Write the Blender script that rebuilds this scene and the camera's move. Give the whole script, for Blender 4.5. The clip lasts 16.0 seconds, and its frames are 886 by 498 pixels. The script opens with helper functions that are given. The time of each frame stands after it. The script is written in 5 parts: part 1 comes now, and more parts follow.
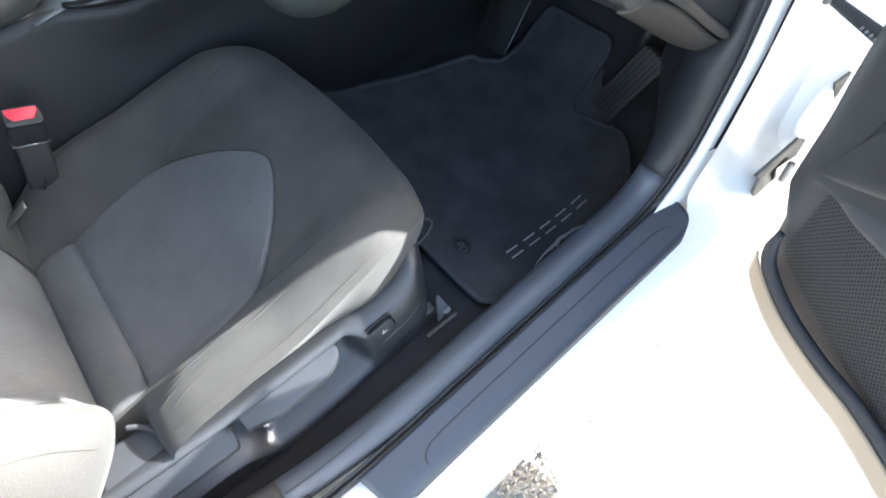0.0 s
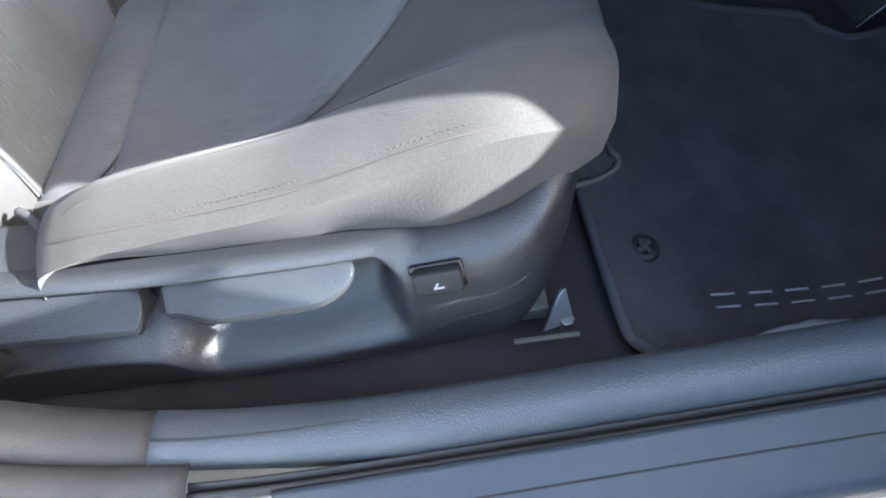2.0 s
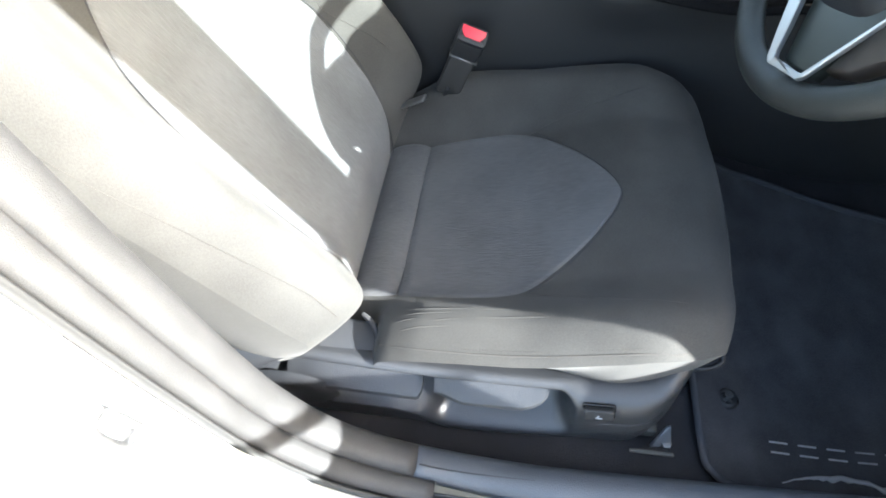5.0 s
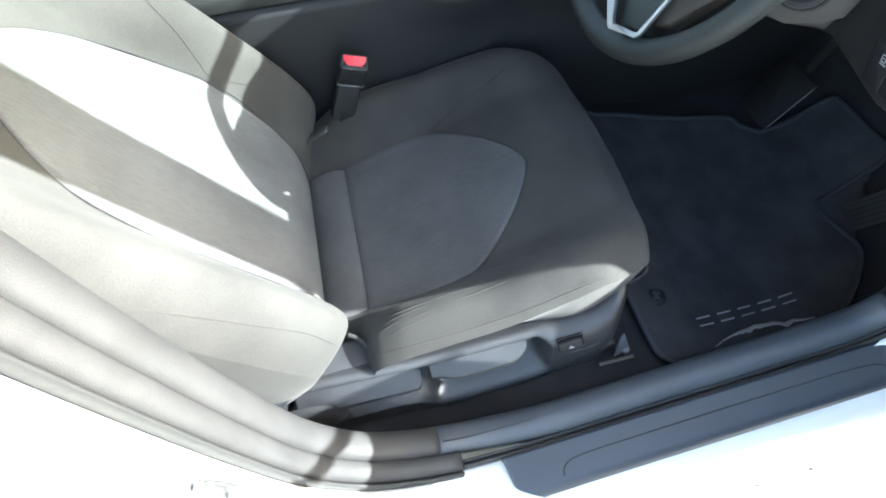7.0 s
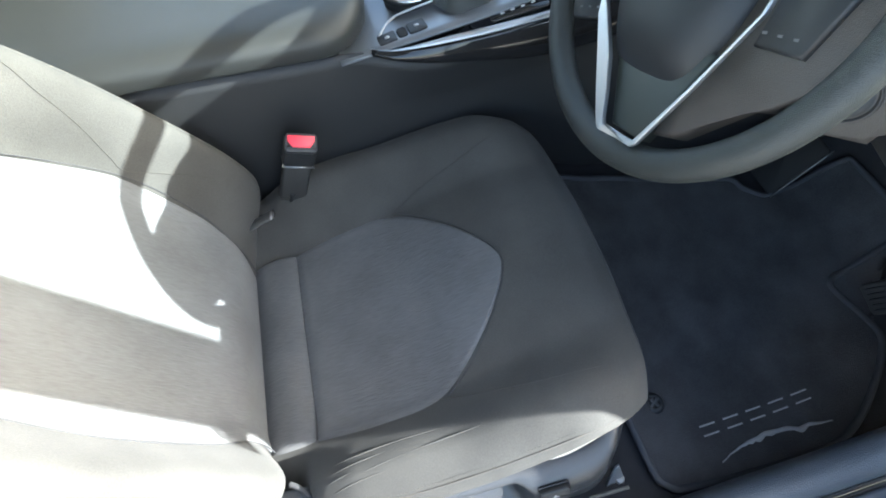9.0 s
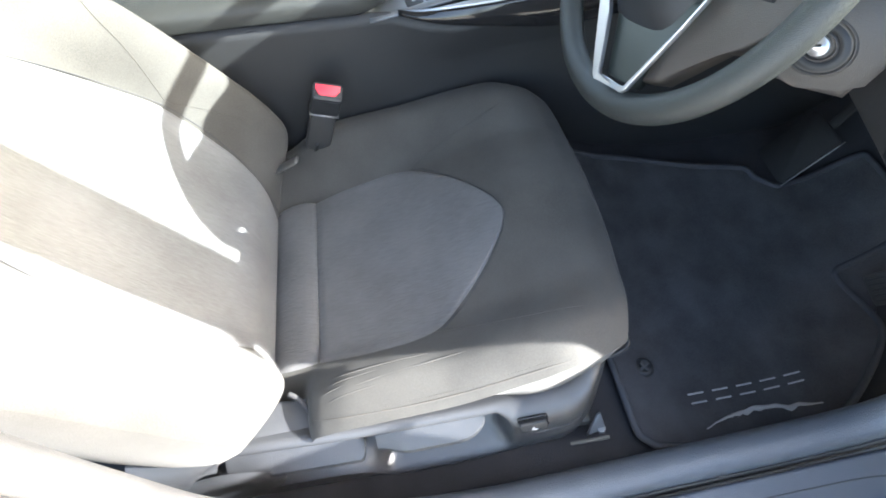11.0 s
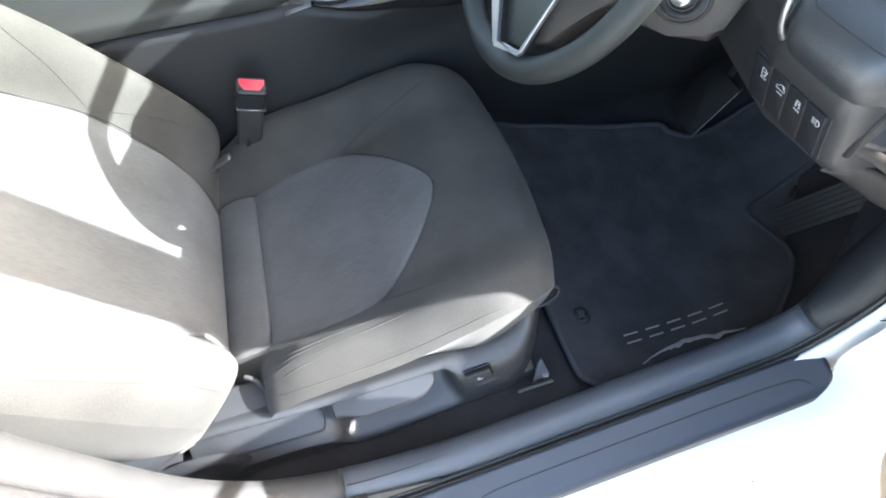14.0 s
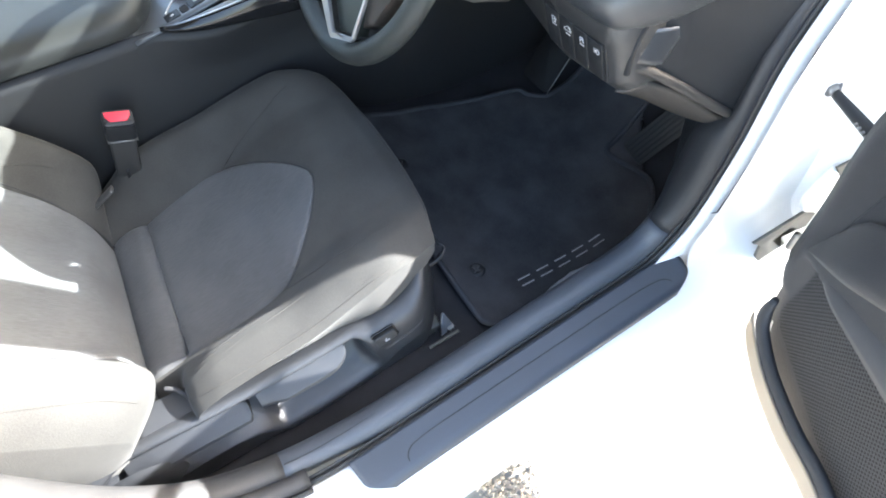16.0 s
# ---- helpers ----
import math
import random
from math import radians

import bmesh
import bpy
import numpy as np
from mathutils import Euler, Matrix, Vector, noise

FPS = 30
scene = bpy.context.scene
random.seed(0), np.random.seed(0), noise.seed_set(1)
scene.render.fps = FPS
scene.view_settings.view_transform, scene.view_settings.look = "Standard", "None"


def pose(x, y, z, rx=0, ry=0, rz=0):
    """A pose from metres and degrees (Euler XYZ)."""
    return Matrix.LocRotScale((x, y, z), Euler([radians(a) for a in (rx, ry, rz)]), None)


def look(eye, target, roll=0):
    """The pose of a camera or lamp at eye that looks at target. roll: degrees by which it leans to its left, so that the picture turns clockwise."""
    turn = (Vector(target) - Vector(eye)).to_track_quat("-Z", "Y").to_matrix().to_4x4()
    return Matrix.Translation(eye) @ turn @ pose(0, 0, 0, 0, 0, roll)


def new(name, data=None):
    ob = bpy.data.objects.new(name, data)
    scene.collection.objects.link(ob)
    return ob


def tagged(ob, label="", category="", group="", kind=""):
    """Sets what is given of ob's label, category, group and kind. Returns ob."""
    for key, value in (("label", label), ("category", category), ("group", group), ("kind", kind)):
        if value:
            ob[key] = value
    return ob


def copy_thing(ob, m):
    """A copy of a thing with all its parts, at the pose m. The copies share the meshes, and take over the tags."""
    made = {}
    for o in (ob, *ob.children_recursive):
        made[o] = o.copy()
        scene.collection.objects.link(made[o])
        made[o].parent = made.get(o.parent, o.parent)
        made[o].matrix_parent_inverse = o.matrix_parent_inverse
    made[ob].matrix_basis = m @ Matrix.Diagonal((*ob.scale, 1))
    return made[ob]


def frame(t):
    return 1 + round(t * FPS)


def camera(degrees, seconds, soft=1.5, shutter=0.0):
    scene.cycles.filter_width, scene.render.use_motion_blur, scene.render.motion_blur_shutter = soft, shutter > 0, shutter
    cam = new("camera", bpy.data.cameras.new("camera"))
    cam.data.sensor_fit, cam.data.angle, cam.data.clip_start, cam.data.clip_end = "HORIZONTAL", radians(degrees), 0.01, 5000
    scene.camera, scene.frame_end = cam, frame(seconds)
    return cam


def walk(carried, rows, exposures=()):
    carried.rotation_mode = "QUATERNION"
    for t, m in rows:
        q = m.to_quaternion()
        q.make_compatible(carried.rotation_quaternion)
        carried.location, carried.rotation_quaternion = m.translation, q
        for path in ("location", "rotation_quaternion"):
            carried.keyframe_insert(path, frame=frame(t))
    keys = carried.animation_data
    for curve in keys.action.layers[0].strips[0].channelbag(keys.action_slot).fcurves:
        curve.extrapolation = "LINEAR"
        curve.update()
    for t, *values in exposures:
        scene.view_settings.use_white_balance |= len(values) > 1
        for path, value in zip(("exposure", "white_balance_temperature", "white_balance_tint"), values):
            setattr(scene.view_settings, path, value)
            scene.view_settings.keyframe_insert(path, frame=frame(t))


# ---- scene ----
cam = camera(76.3, 16.0, 1.85)
PATH = [
    (0, (0.21, -0.611, 1.149), (0.729, 0.312, -0.548), -11.9),
    (0.5, (0.21, -0.61, 1.119), (0.524, 0.465, -0.538), -10.3),
    (1, (0.249, -0.62, 1.085), (0.36, 0.513, -0.56), -9.7),
    (1.5, (0.252, -0.599, 0.993), (0.272, 0.564, -0.635), -9.5),
    (2, (0.293, -0.499, 0.813), (0.259, 0.663, -0.814), -8.9),
    (2.5, (0.298, -0.479, 0.775), (0.208, 0.689, -0.846), -8.2),
    (3, (0.299, -0.503, 0.785), (0.128, 0.665, -0.829), -7.6),
    (3.5, (0.254, -0.526, 0.922), (0.057, 0.644, -0.688), -7.6),
    (4, (0.222, -0.531, 1.026), (0.0, 0.637, -0.582), -7.4),
    (4.5, (0.174, -0.546, 1.137), (-0.105, 0.607, -0.473), -7.0),
    (4.7, (0.181, -0.543, 1.146), (-0.117, 0.609, -0.462), -7.0),
    (6.8, (0.104, -0.577, 1.248), (0.138, 0.542, -0.409), -11.3),
    (7, (0.107, -0.586, 1.247), (0.177, 0.528, -0.412), -11.6),
    (7.5, (0.102, -0.588, 1.283), (0.207, 0.517, -0.38), -11.9),
    (8, (0.131, -0.5, 1.287), (0.249, 0.6, -0.379), -11.8),
    (8.2, (0.164, -0.416, 1.244), (0.293, 0.675, -0.427), -11.1),
    (10.3, (0.2, -0.382, 1.212), (0.229, 0.734, -0.447), -10.6),
    (10.5, (0.166, -0.387, 1.222), (0.19, 0.729, -0.437), -10.6),
    (11, (0.209, -0.502, 1.208), (0.202, 0.65, -0.427), -10.9),
    (11.5, (0.266, -0.514, 1.194), (0.245, 0.626, -0.449), -11.1),
    (12, (0.29, -0.525, 1.207), (0.263, 0.611, -0.439), -11.7),
    (12.5, (0.271, -0.518, 1.202), (0.252, 0.62, -0.443), -11.3),
    (13, (0.19, -0.436, 1.223), (0.181, 0.679, -0.437), -11.0),
    (13.5, (0.133, -0.457, 1.199), (0.144, 0.66, -0.46), -10.8),
    (14, (0.238, -0.565, 1.221), (0.355, 0.545, -0.439), -12.1),
    (14.5, (0.312, -0.609, 1.239), (0.583, 0.448, -0.437), -14.3),
    (15, (0.308, -0.633, 1.244), (0.619, 0.414, -0.432), -14.2),
    (15.5, (0.289, -0.667, 1.234), (0.614, 0.38, -0.439), -14.4),
    (16, (0.275, -0.675, 1.243), (0.611, 0.365, -0.432), -14.2),
]
walk(cam, [(t, look(eye, target, roll)) for t, eye, target, roll in PATH], [(0.0, 3.51, 6300, 8), (0.5, 3.76, 6350, 8), (1.5, 3.71, 6300, 8), (2.0, 3.61, 6050, 8), (2.5, 3.96, 6050, 8), (3.5, 3.71, 6200, 6), (4.5, 3.52, 6300, 6), (7.0, 3.21, 6100, 2), (8.0, 3.11, 6000, 2), (10.3, 4.11, 6600, 8), (11.5, 3.90, 6400, 8), (12.5, 4.12, 6250, 8), (13.5, 3.86, 6350, 8), (14.0, 3.66, 6350, 8), (14.5, 3.76, 6300, 8), (16.0, 3.66, 6350, 8)])

# ---- world and sun: low sun ahead and to the right of the car ----
SUN_EL, SUN_AZ = 25.0, 15.0
sun_way = Vector((math.cos(radians(SUN_EL)) * math.cos(radians(SUN_AZ)), -math.cos(radians(SUN_EL)) * math.sin(radians(SUN_AZ)), math.sin(radians(SUN_EL))))
world = bpy.data.worlds.new("sky")
scene.world = world
world.use_nodes = True
wn = world.node_tree.nodes
sky = wn.new("ShaderNodeTexSky")
sky.sky_type = "NISHITA"
sky.sun_disc = False
sky.dust_density = 3.0
sky.ozone_density = 0.4
sky.sun_elevation = radians(SUN_EL)
sky.sun_rotation = math.atan2(sun_way.x, sun_way.y)
wn["Background"].inputs["Strength"].default_value = 0.13
world.node_tree.links.new(sky.outputs["Color"], wn["Background"].inputs["Color"])
lamp = bpy.data.lights.new("sun", "SUN")
lamp.energy, lamp.angle, lamp.color = 4.1, radians(0.53), (1.0, 0.985, 0.965)
sun = new("sun", lamp)
sun.matrix_world = look(sun_way * 20, (0, 0, 0))


# ---- materials ----
def material(name, color, rough=0.6, metal=0.0, grain=0.0, size=400.0, kind="noise", vary=0.12, spots=6.0, coat=0.0, spec=0.5, sheen=0.0, stretch=(1, 1, 1)):
    m = bpy.data.materials.new(name)
    m.use_nodes = True
    nt = m.node_tree
    b = nt.nodes["Principled BSDF"]
    b.inputs["Roughness"].default_value = rough
    b.inputs["Metallic"].default_value = metal
    b.inputs["Coat Weight"].default_value = coat
    b.inputs["Specular IOR Level"].default_value = spec
    b.inputs["Sheen Weight"].default_value = sheen
    b.inputs["Sheen Roughness"].default_value = 0.5
    co = nt.nodes.new("ShaderNodeTexCoord")
    mp = nt.nodes.new("ShaderNodeMapping")
    mp.inputs["Scale"].default_value = stretch
    nt.links.new(co.outputs["Object"], mp.inputs["Vector"])
    if kind == "voronoi":
        t = nt.nodes.new("ShaderNodeTexVoronoi")
        t.inputs["Scale"].default_value = size
        fine = t.outputs["Distance"]
    elif kind == "knit":
        waves = []
        for turn in ((0.6, 0.5, 0.62), (0.6, -0.5, -0.62)):
            d = nt.nodes.new("ShaderNodeVectorMath")
            d.operation = "DOT_PRODUCT"
            nt.links.new(mp.outputs["Vector"], d.inputs[0])
            d.inputs[1].default_value = turn
            sc = nt.nodes.new("ShaderNodeMath")
            sc.operation = "MULTIPLY"
            nt.links.new(d.outputs["Value"], sc.inputs[0])
            sc.inputs[1].default_value = size
            sn = nt.nodes.new("ShaderNodeMath")
            sn.operation = "SINE"
            nt.links.new(sc.outputs[0], sn.inputs[0])
            waves.append(sn)
        both = nt.nodes.new("ShaderNodeMath")
        both.operation = "MULTIPLY"
        nt.links.new(waves[0].outputs[0], both.inputs[0])
        nt.links.new(waves[1].outputs[0], both.inputs[1])
        fuzz = nt.nodes.new("ShaderNodeTexNoise")
        fuzz.inputs["Scale"].default_value = 560
        fuzz.inputs["Detail"].default_value = 3.0
        nt.links.new(co.outputs["Object"], fuzz.inputs["Vector"])
        t = nt.nodes.new("ShaderNodeMath")
        t.operation = "MULTIPLY_ADD"
        nt.links.new(both.outputs[0], t.inputs[0])
        t.inputs[1].default_value = 0.06
        nt.links.new(fuzz.outputs["Fac"], t.inputs[2])
        fine = t.outputs[0]
    elif kind == "weave":
        t = nt.nodes.new("ShaderNodeTexNoise")
        t.inputs["Scale"].default_value = size
        t.inputs["Detail"].default_value = 3.0
        fine = t.outputs["Fac"]
    else:
        t = nt.nodes.new("ShaderNodeTexNoise")
        t.inputs["Scale"].default_value = size
        t.inputs["Detail"].default_value = 4.0
        fine = t.outputs["Fac"]
    if kind != "knit":
        nt.links.new(mp.outputs["Vector"], t.inputs["Vector"])
    big = nt.nodes.new("ShaderNodeTexNoise")
    big.inputs["Scale"].default_value = spots
    big.inputs["Detail"].default_value = 5.0
    nt.links.new(co.outputs["Object"], big.inputs["Vector"])
    mix = nt.nodes.new("ShaderNodeMath")
    mix.operation = "MULTIPLY_ADD"
    nt.links.new(fine, mix.inputs[0])
    mix.inputs[1].default_value = 0.5
    nt.links.new(big.outputs["Fac"], mix.inputs[2])
    ramp = nt.nodes.new("ShaderNodeMapRange")
    ramp.inputs["From Min"].default_value, ramp.inputs["From Max"].default_value = 0.35, 1.15
    ramp.inputs["To Min"].default_value, ramp.inputs["To Max"].default_value = 1.0 - vary, 1.0 + vary
    nt.links.new(mix.outputs[0], ramp.inputs["Value"])
    col = nt.nodes.new("ShaderNodeVectorMath")
    col.operation = "SCALE"
    col.inputs[0].default_value = color
    nt.links.new(ramp.outputs["Result"], col.inputs["Scale"])
    nt.links.new(col.outputs["Vector"], b.inputs["Base Color"])
    if grain:
        bump = nt.nodes.new("ShaderNodeBump")
        bump.inputs["Strength"].default_value = grain
        bump.inputs["Distance"].default_value = 0.0012
        nt.links.new(fine, bump.inputs["Height"])
        nt.links.new(bump.outputs["Normal"], b.inputs["Normal"])
    return m


M = {
    "bolster": material("bolster_fabric", (0.0530, 0.0520, 0.0495), 0.95, spots=9, spec=0.2, sheen=0.08, size=3600, kind="knit", grain=0.28, vary=0.42),
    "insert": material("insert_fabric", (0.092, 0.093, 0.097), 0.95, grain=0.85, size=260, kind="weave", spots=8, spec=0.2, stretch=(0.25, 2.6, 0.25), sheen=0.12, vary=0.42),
    # same fabric as insert, lightened and bluer to imitate brighter light on the backrest
    "insert_back_lit": material("insert_fabric_lit", (0.118, 0.121, 0.125), 0.95, grain=0.9, size=260, kind="weave", spots=8, spec=0.2, stretch=(0.3, 2.2, 0.3), sheen=0.12, vary=0.42),
    "seam": material("seam_thread", (0.035, 0.035, 0.038), 0.9, vary=0.1, size=900),
    "stitch": material("stitch_thread", (0.100, 0.100, 0.100), 0.9, vary=0.1, size=900),
    "plastic": material("grained_plastic", (0.021, 0.022, 0.025), 0.45, grain=0.30, size=900, kind="voronoi", vary=0.12, spec=0.45),
    "shield": material("shield_plastic", (0.021, 0.0225, 0.026), 0.40, grain=0.35, size=900, kind="voronoi", vary=0.12, spec=0.8),
    "smooth": material("smooth_plastic", (0.014, 0.015, 0.017), 0.5, grain=0.05, size=600, vary=0.1, spec=0.4),
    "sill": material("sill_plastic", (0.070, 0.077, 0.090), 0.40, grain=0.38, size=620, kind="voronoi", vary=0.16, spots=14, spec=0.65),
    "plate": material("plate_plastic", (0.036, 0.044, 0.059), 0.42, grain=0.25, size=900, kind="voronoi", vary=0.10, spots=14, spec=0.7),
    "rubber": material("rubber_seal", (0.028, 0.028, 0.028), 0.62, grain=0.2, size=500, vary=0.25),
    "pillar": material("pillar_trim", (0.044, 0.043, 0.043), 0.55, grain=0.3, size=800, kind="voronoi", vary=0.28, spots=22),
    "paint": material("white_paint", (0.82, 0.82, 0.81), 0.28, vary=0.03, spots=3, coat=0.6),
    "carpet": material("floor_carpet", (0.030, 0.030, 0.033), 1.0, grain=1.0, size=700, vary=0.4, spots=12, spec=0.1),
    "mat": material("mat_carpet", (0.054, 0.054, 0.058), 1.0, grain=1.0, size=420, vary=0.55, spots=13, spec=0.1, sheen=0.05),
    "mat_edge": material("mat_binding", (0.045, 0.047, 0.054), 0.9, grain=0.5, size=900, vary=0.2),
    "thread": material("silver_thread", (0.36, 0.36, 0.37), 0.6, grain=0.4, size=1500, vary=0.25),
    "silver": material("satin_silver", (0.42, 0.43, 0.45), 0.33, metal=0.9, vary=0.04),
    "chrome": material("chrome", (0.8, 0.8, 0.82), 0.08, metal=1.0, vary=0.03),
    "steel": material("bare_steel", (0.20, 0.20, 0.20), 0.42, metal=0.8, grain=0.1, vary=0.2, spots=40),
    "hinge_grey": material("hinge_steel", (0.085, 0.083, 0.074), 0.55, metal=0.2, grain=0.1, vary=0.3, spots=40),
    # grey plastic; the brown tint stands in for warm reflected light
    "column": material("bounce_tinted_plastic", (0.036, 0.032, 0.029), 0.5, grain=0.25, size=900, kind="voronoi", vary=0.12),
    "bevel": material("bevel_plastic", (0.024, 0.026, 0.030), 0.30, grain=0.12, size=900, kind="voronoi", vary=0.08, spec=0.9),
    "gloss": material("gloss_black", (0.012, 0.012, 0.013), 0.08, vary=0.05),
    "leather": material("wheel_leather", (0.021, 0.024, 0.023), 0.42, grain=0.35, size=1100, kind="voronoi", vary=0.12),
    "lid": material("armrest_vinyl", (0.020, 0.022, 0.022), 0.48, grain=0.35, size=900, kind="voronoi", vary=0.12, spec=0.5),
    "console": material("console_plastic", (0.014, 0.015, 0.017), 0.55, grain=0.3, size=700, kind="voronoi", vary=0.15),
    "dash": material("dash_plastic", (0.021, 0.021, 0.022), 0.42, grain=0.25, size=1000, kind="voronoi", vary=0.12, spec=0.85),
    "pad": material("dash_padding", (0.016, 0.017, 0.019), 0.46, grain=0.35, size=900, kind="voronoi", vary=0.12, spec=0.28),
    "strip": material("strip_padding", (0.026, 0.028, 0.031), 0.38, grain=0.25, size=1000, kind="voronoi", vary=0.12, spec=0.9),
    "spoke": material("spoke_plastic", (0.040, 0.034, 0.030), 0.5, grain=0.2, size=900, kind="voronoi", vary=0.1),
    "cushion_thread": material("cushion_thread", (0.050, 0.047, 0.044), 0.95, vary=0.1, size=900),
    "satin": material("satin_grey", (0.150, 0.160, 0.175), 0.36, metal=0.4, grain=0.05, vary=0.06),
    "spoke_dark": material("spoke_gloss", (0.022, 0.028, 0.025), 0.42, vary=0.08, coat=0),
    "red": material("red_button", (0.75, 0.035, 0.065), 0.35, vary=0.06),
    "icon": material("icon_white", (0.40, 0.40, 0.41), 0.6, vary=0.03),
    "door": material("door_trim", (0.028, 0.028, 0.031), 0.6, grain=0.3, size=700, kind="voronoi", vary=0.15),
    "mesh": material("grille_plastic", (0.060, 0.059, 0.062), 0.65, vary=0.15),
    "hole": material("grille_hole", (0.006, 0.006, 0.006), 0.9, vary=0.1),
    # white door paint with the ground's warm bounce light put into its colour
    "tan": material("door_edge_bounce", (0.26, 0.21, 0.155), 0.5, vary=0.08),
    "ground": material("pale_gravel", (0.30, 0.288, 0.268), 0.95, grain=1.0, size=60, vary=0.25, spots=2.0, spec=0.1),
    "stone": material("gravel_stone", (0.50, 0.45, 0.38), 0.9, grain=0.4, size=200, vary=0.4, spots=90),
    # near-black for pedal and fillers, and for shade painted in hollows and under the seat
    "dark": material("black_and_shade", (0.010, 0.010, 0.011), 0.9, vary=0.2),
    "headliner": material("headliner", (0.30, 0.29, 0.27), 0.95, vary=0.06),
}


def tinted_glass():
    """Clear laminated glass: lets tinted light through and reflects a little."""
    m = bpy.data.materials.new("windscreen_glass")
    m.use_nodes = True
    nt = m.node_tree
    nt.nodes.clear()
    out, mix = nt.nodes.new("ShaderNodeOutputMaterial"), nt.nodes.new("ShaderNodeMixShader")
    clear, shine = nt.nodes.new("ShaderNodeBsdfTransparent"), nt.nodes.new("ShaderNodeBsdfGlossy")
    clear.inputs["Color"].default_value = (0.70, 0.735, 0.715, 1)
    shine.inputs["Roughness"].default_value = 0.02
    mix.inputs["Fac"].default_value = 0.06
    nt.links.new(clear.outputs[0], mix.inputs[1])
    nt.links.new(shine.outputs[0], mix.inputs[2])
    nt.links.new(mix.outputs[0], out.inputs["Surface"])
    return m


M["glass"] = tinted_glass()

# ---- building helpers ----
def smooth(a, b, x):
    t = min(1.0, max(0.0, (x - a) / (b - a)))
    return t * t * (3 - 2 * t)


def lerp(x, table):
    """Smooth curve through the table's points, without overshoot."""
    n = len(table)
    if x <= table[0][0]:
        return table[0][1]
    if x >= table[-1][0]:
        return table[-1][1]
    i = 0
    while table[i + 1][0] < x:
        i += 1

    def slope(k):
        return (table[k + 1][1] - table[k][1]) / (table[k + 1][0] - table[k][0])

    d = slope(i)
    a = d if i == 0 else (0.0 if slope(i - 1) * d <= 0 else 2 / (1 / slope(i - 1) + 1 / d))
    b = d if i == n - 2 else (0.0 if slope(i + 1) * d <= 0 else 2 / (1 / slope(i + 1) + 1 / d))
    h = table[i + 1][0] - table[i][0]
    t = (x - table[i][0]) / h
    return (2 * t ** 3 - 3 * t * t + 1) * table[i][1] + (t ** 3 - 2 * t * t + t) * h * a + (3 * t * t - 2 * t ** 3) * table[i + 1][1] + (t ** 3 - t * t) * h * b


def part(name, bm, mat, parent=None, label="", soft=True, thick=0.0, bevel=0.0):
    bmesh.ops.recalc_face_normals(bm, faces=bm.faces)
    me = bpy.data.meshes.new(name)
    bm.to_mesh(me)
    bm.free()
    me.materials.append(M[mat])
    if soft:
        for p in me.polygons:
            p.use_smooth = True
    ob = new(name, me)
    if parent is not None:
        ob.parent = parent
    if label:
        ob["label"] = label
    if thick:
        s = ob.modifiers.new("thick", "SOLIDIFY")
        s.thickness, s.offset = thick, -1.0
    if bevel:
        v = ob.modifiers.new("edge", "BEVEL")
        v.width, v.segments, v.limit_method = bevel, 3, "ANGLE"
    return ob


def thing(name, label, category, at=(0, 0, 0), group="", kind=""):
    ob = new(name)
    ob.location = (0, 0, 0)
    ob.empty_display_size = 0.05
    return tagged(ob, label, category, group, kind)


def sheet(nu, nv, f, closed_u=False, closed_v=False, caps=False):
    bm = bmesh.new()
    vs = [[bm.verts.new(f(i / (nu if closed_u else nu - 1), j / (nv if closed_v else nv - 1))) for j in range(nv)] for i in range(nu)]
    for i in range(nu if closed_u else nu - 1):
        for j in range(nv if closed_v else nv - 1):
            bm.faces.new((vs[i][j], vs[(i + 1) % nu][j], vs[(i + 1) % nu][(j + 1) % nv], vs[i][(j + 1) % nv]))
    if caps and closed_v:
        bm.faces.new(vs[0])
        bm.faces.new(vs[-1][::-1])
    return bm


def path_points(pts, n):
    """n points evenly along a smooth curve through pts."""
    p = [Vector(q) for q in pts]
    dense = []
    for i in range(len(p) - 1):
        a, b, c, d = p[max(i - 1, 0)], p[i], p[i + 1], p[min(i + 2, len(p) - 1)]
        for k in range(16):
            t = k / 16
            dense.append(0.5 * ((2 * b) + (c - a) * t + (2 * a - 5 * b + 4 * c - d) * t * t + (3 * b - a - 3 * c + d) * t ** 3))
    dense.append(p[-1])
    run = [0.0]
    for q, r in zip(dense, dense[1:]):
        run.append(run[-1] + (r - q).length)
    out = []
    for k in range(n):
        s = run[-1] * k / (n - 1)
        i = min(max(int(np.searchsorted(run, s)), 1), len(run) - 1)
        w = (s - run[i - 1]) / max(run[i] - run[i - 1], 1e-9)
        out.append(dense[i - 1].lerp(dense[i], w))
    return out


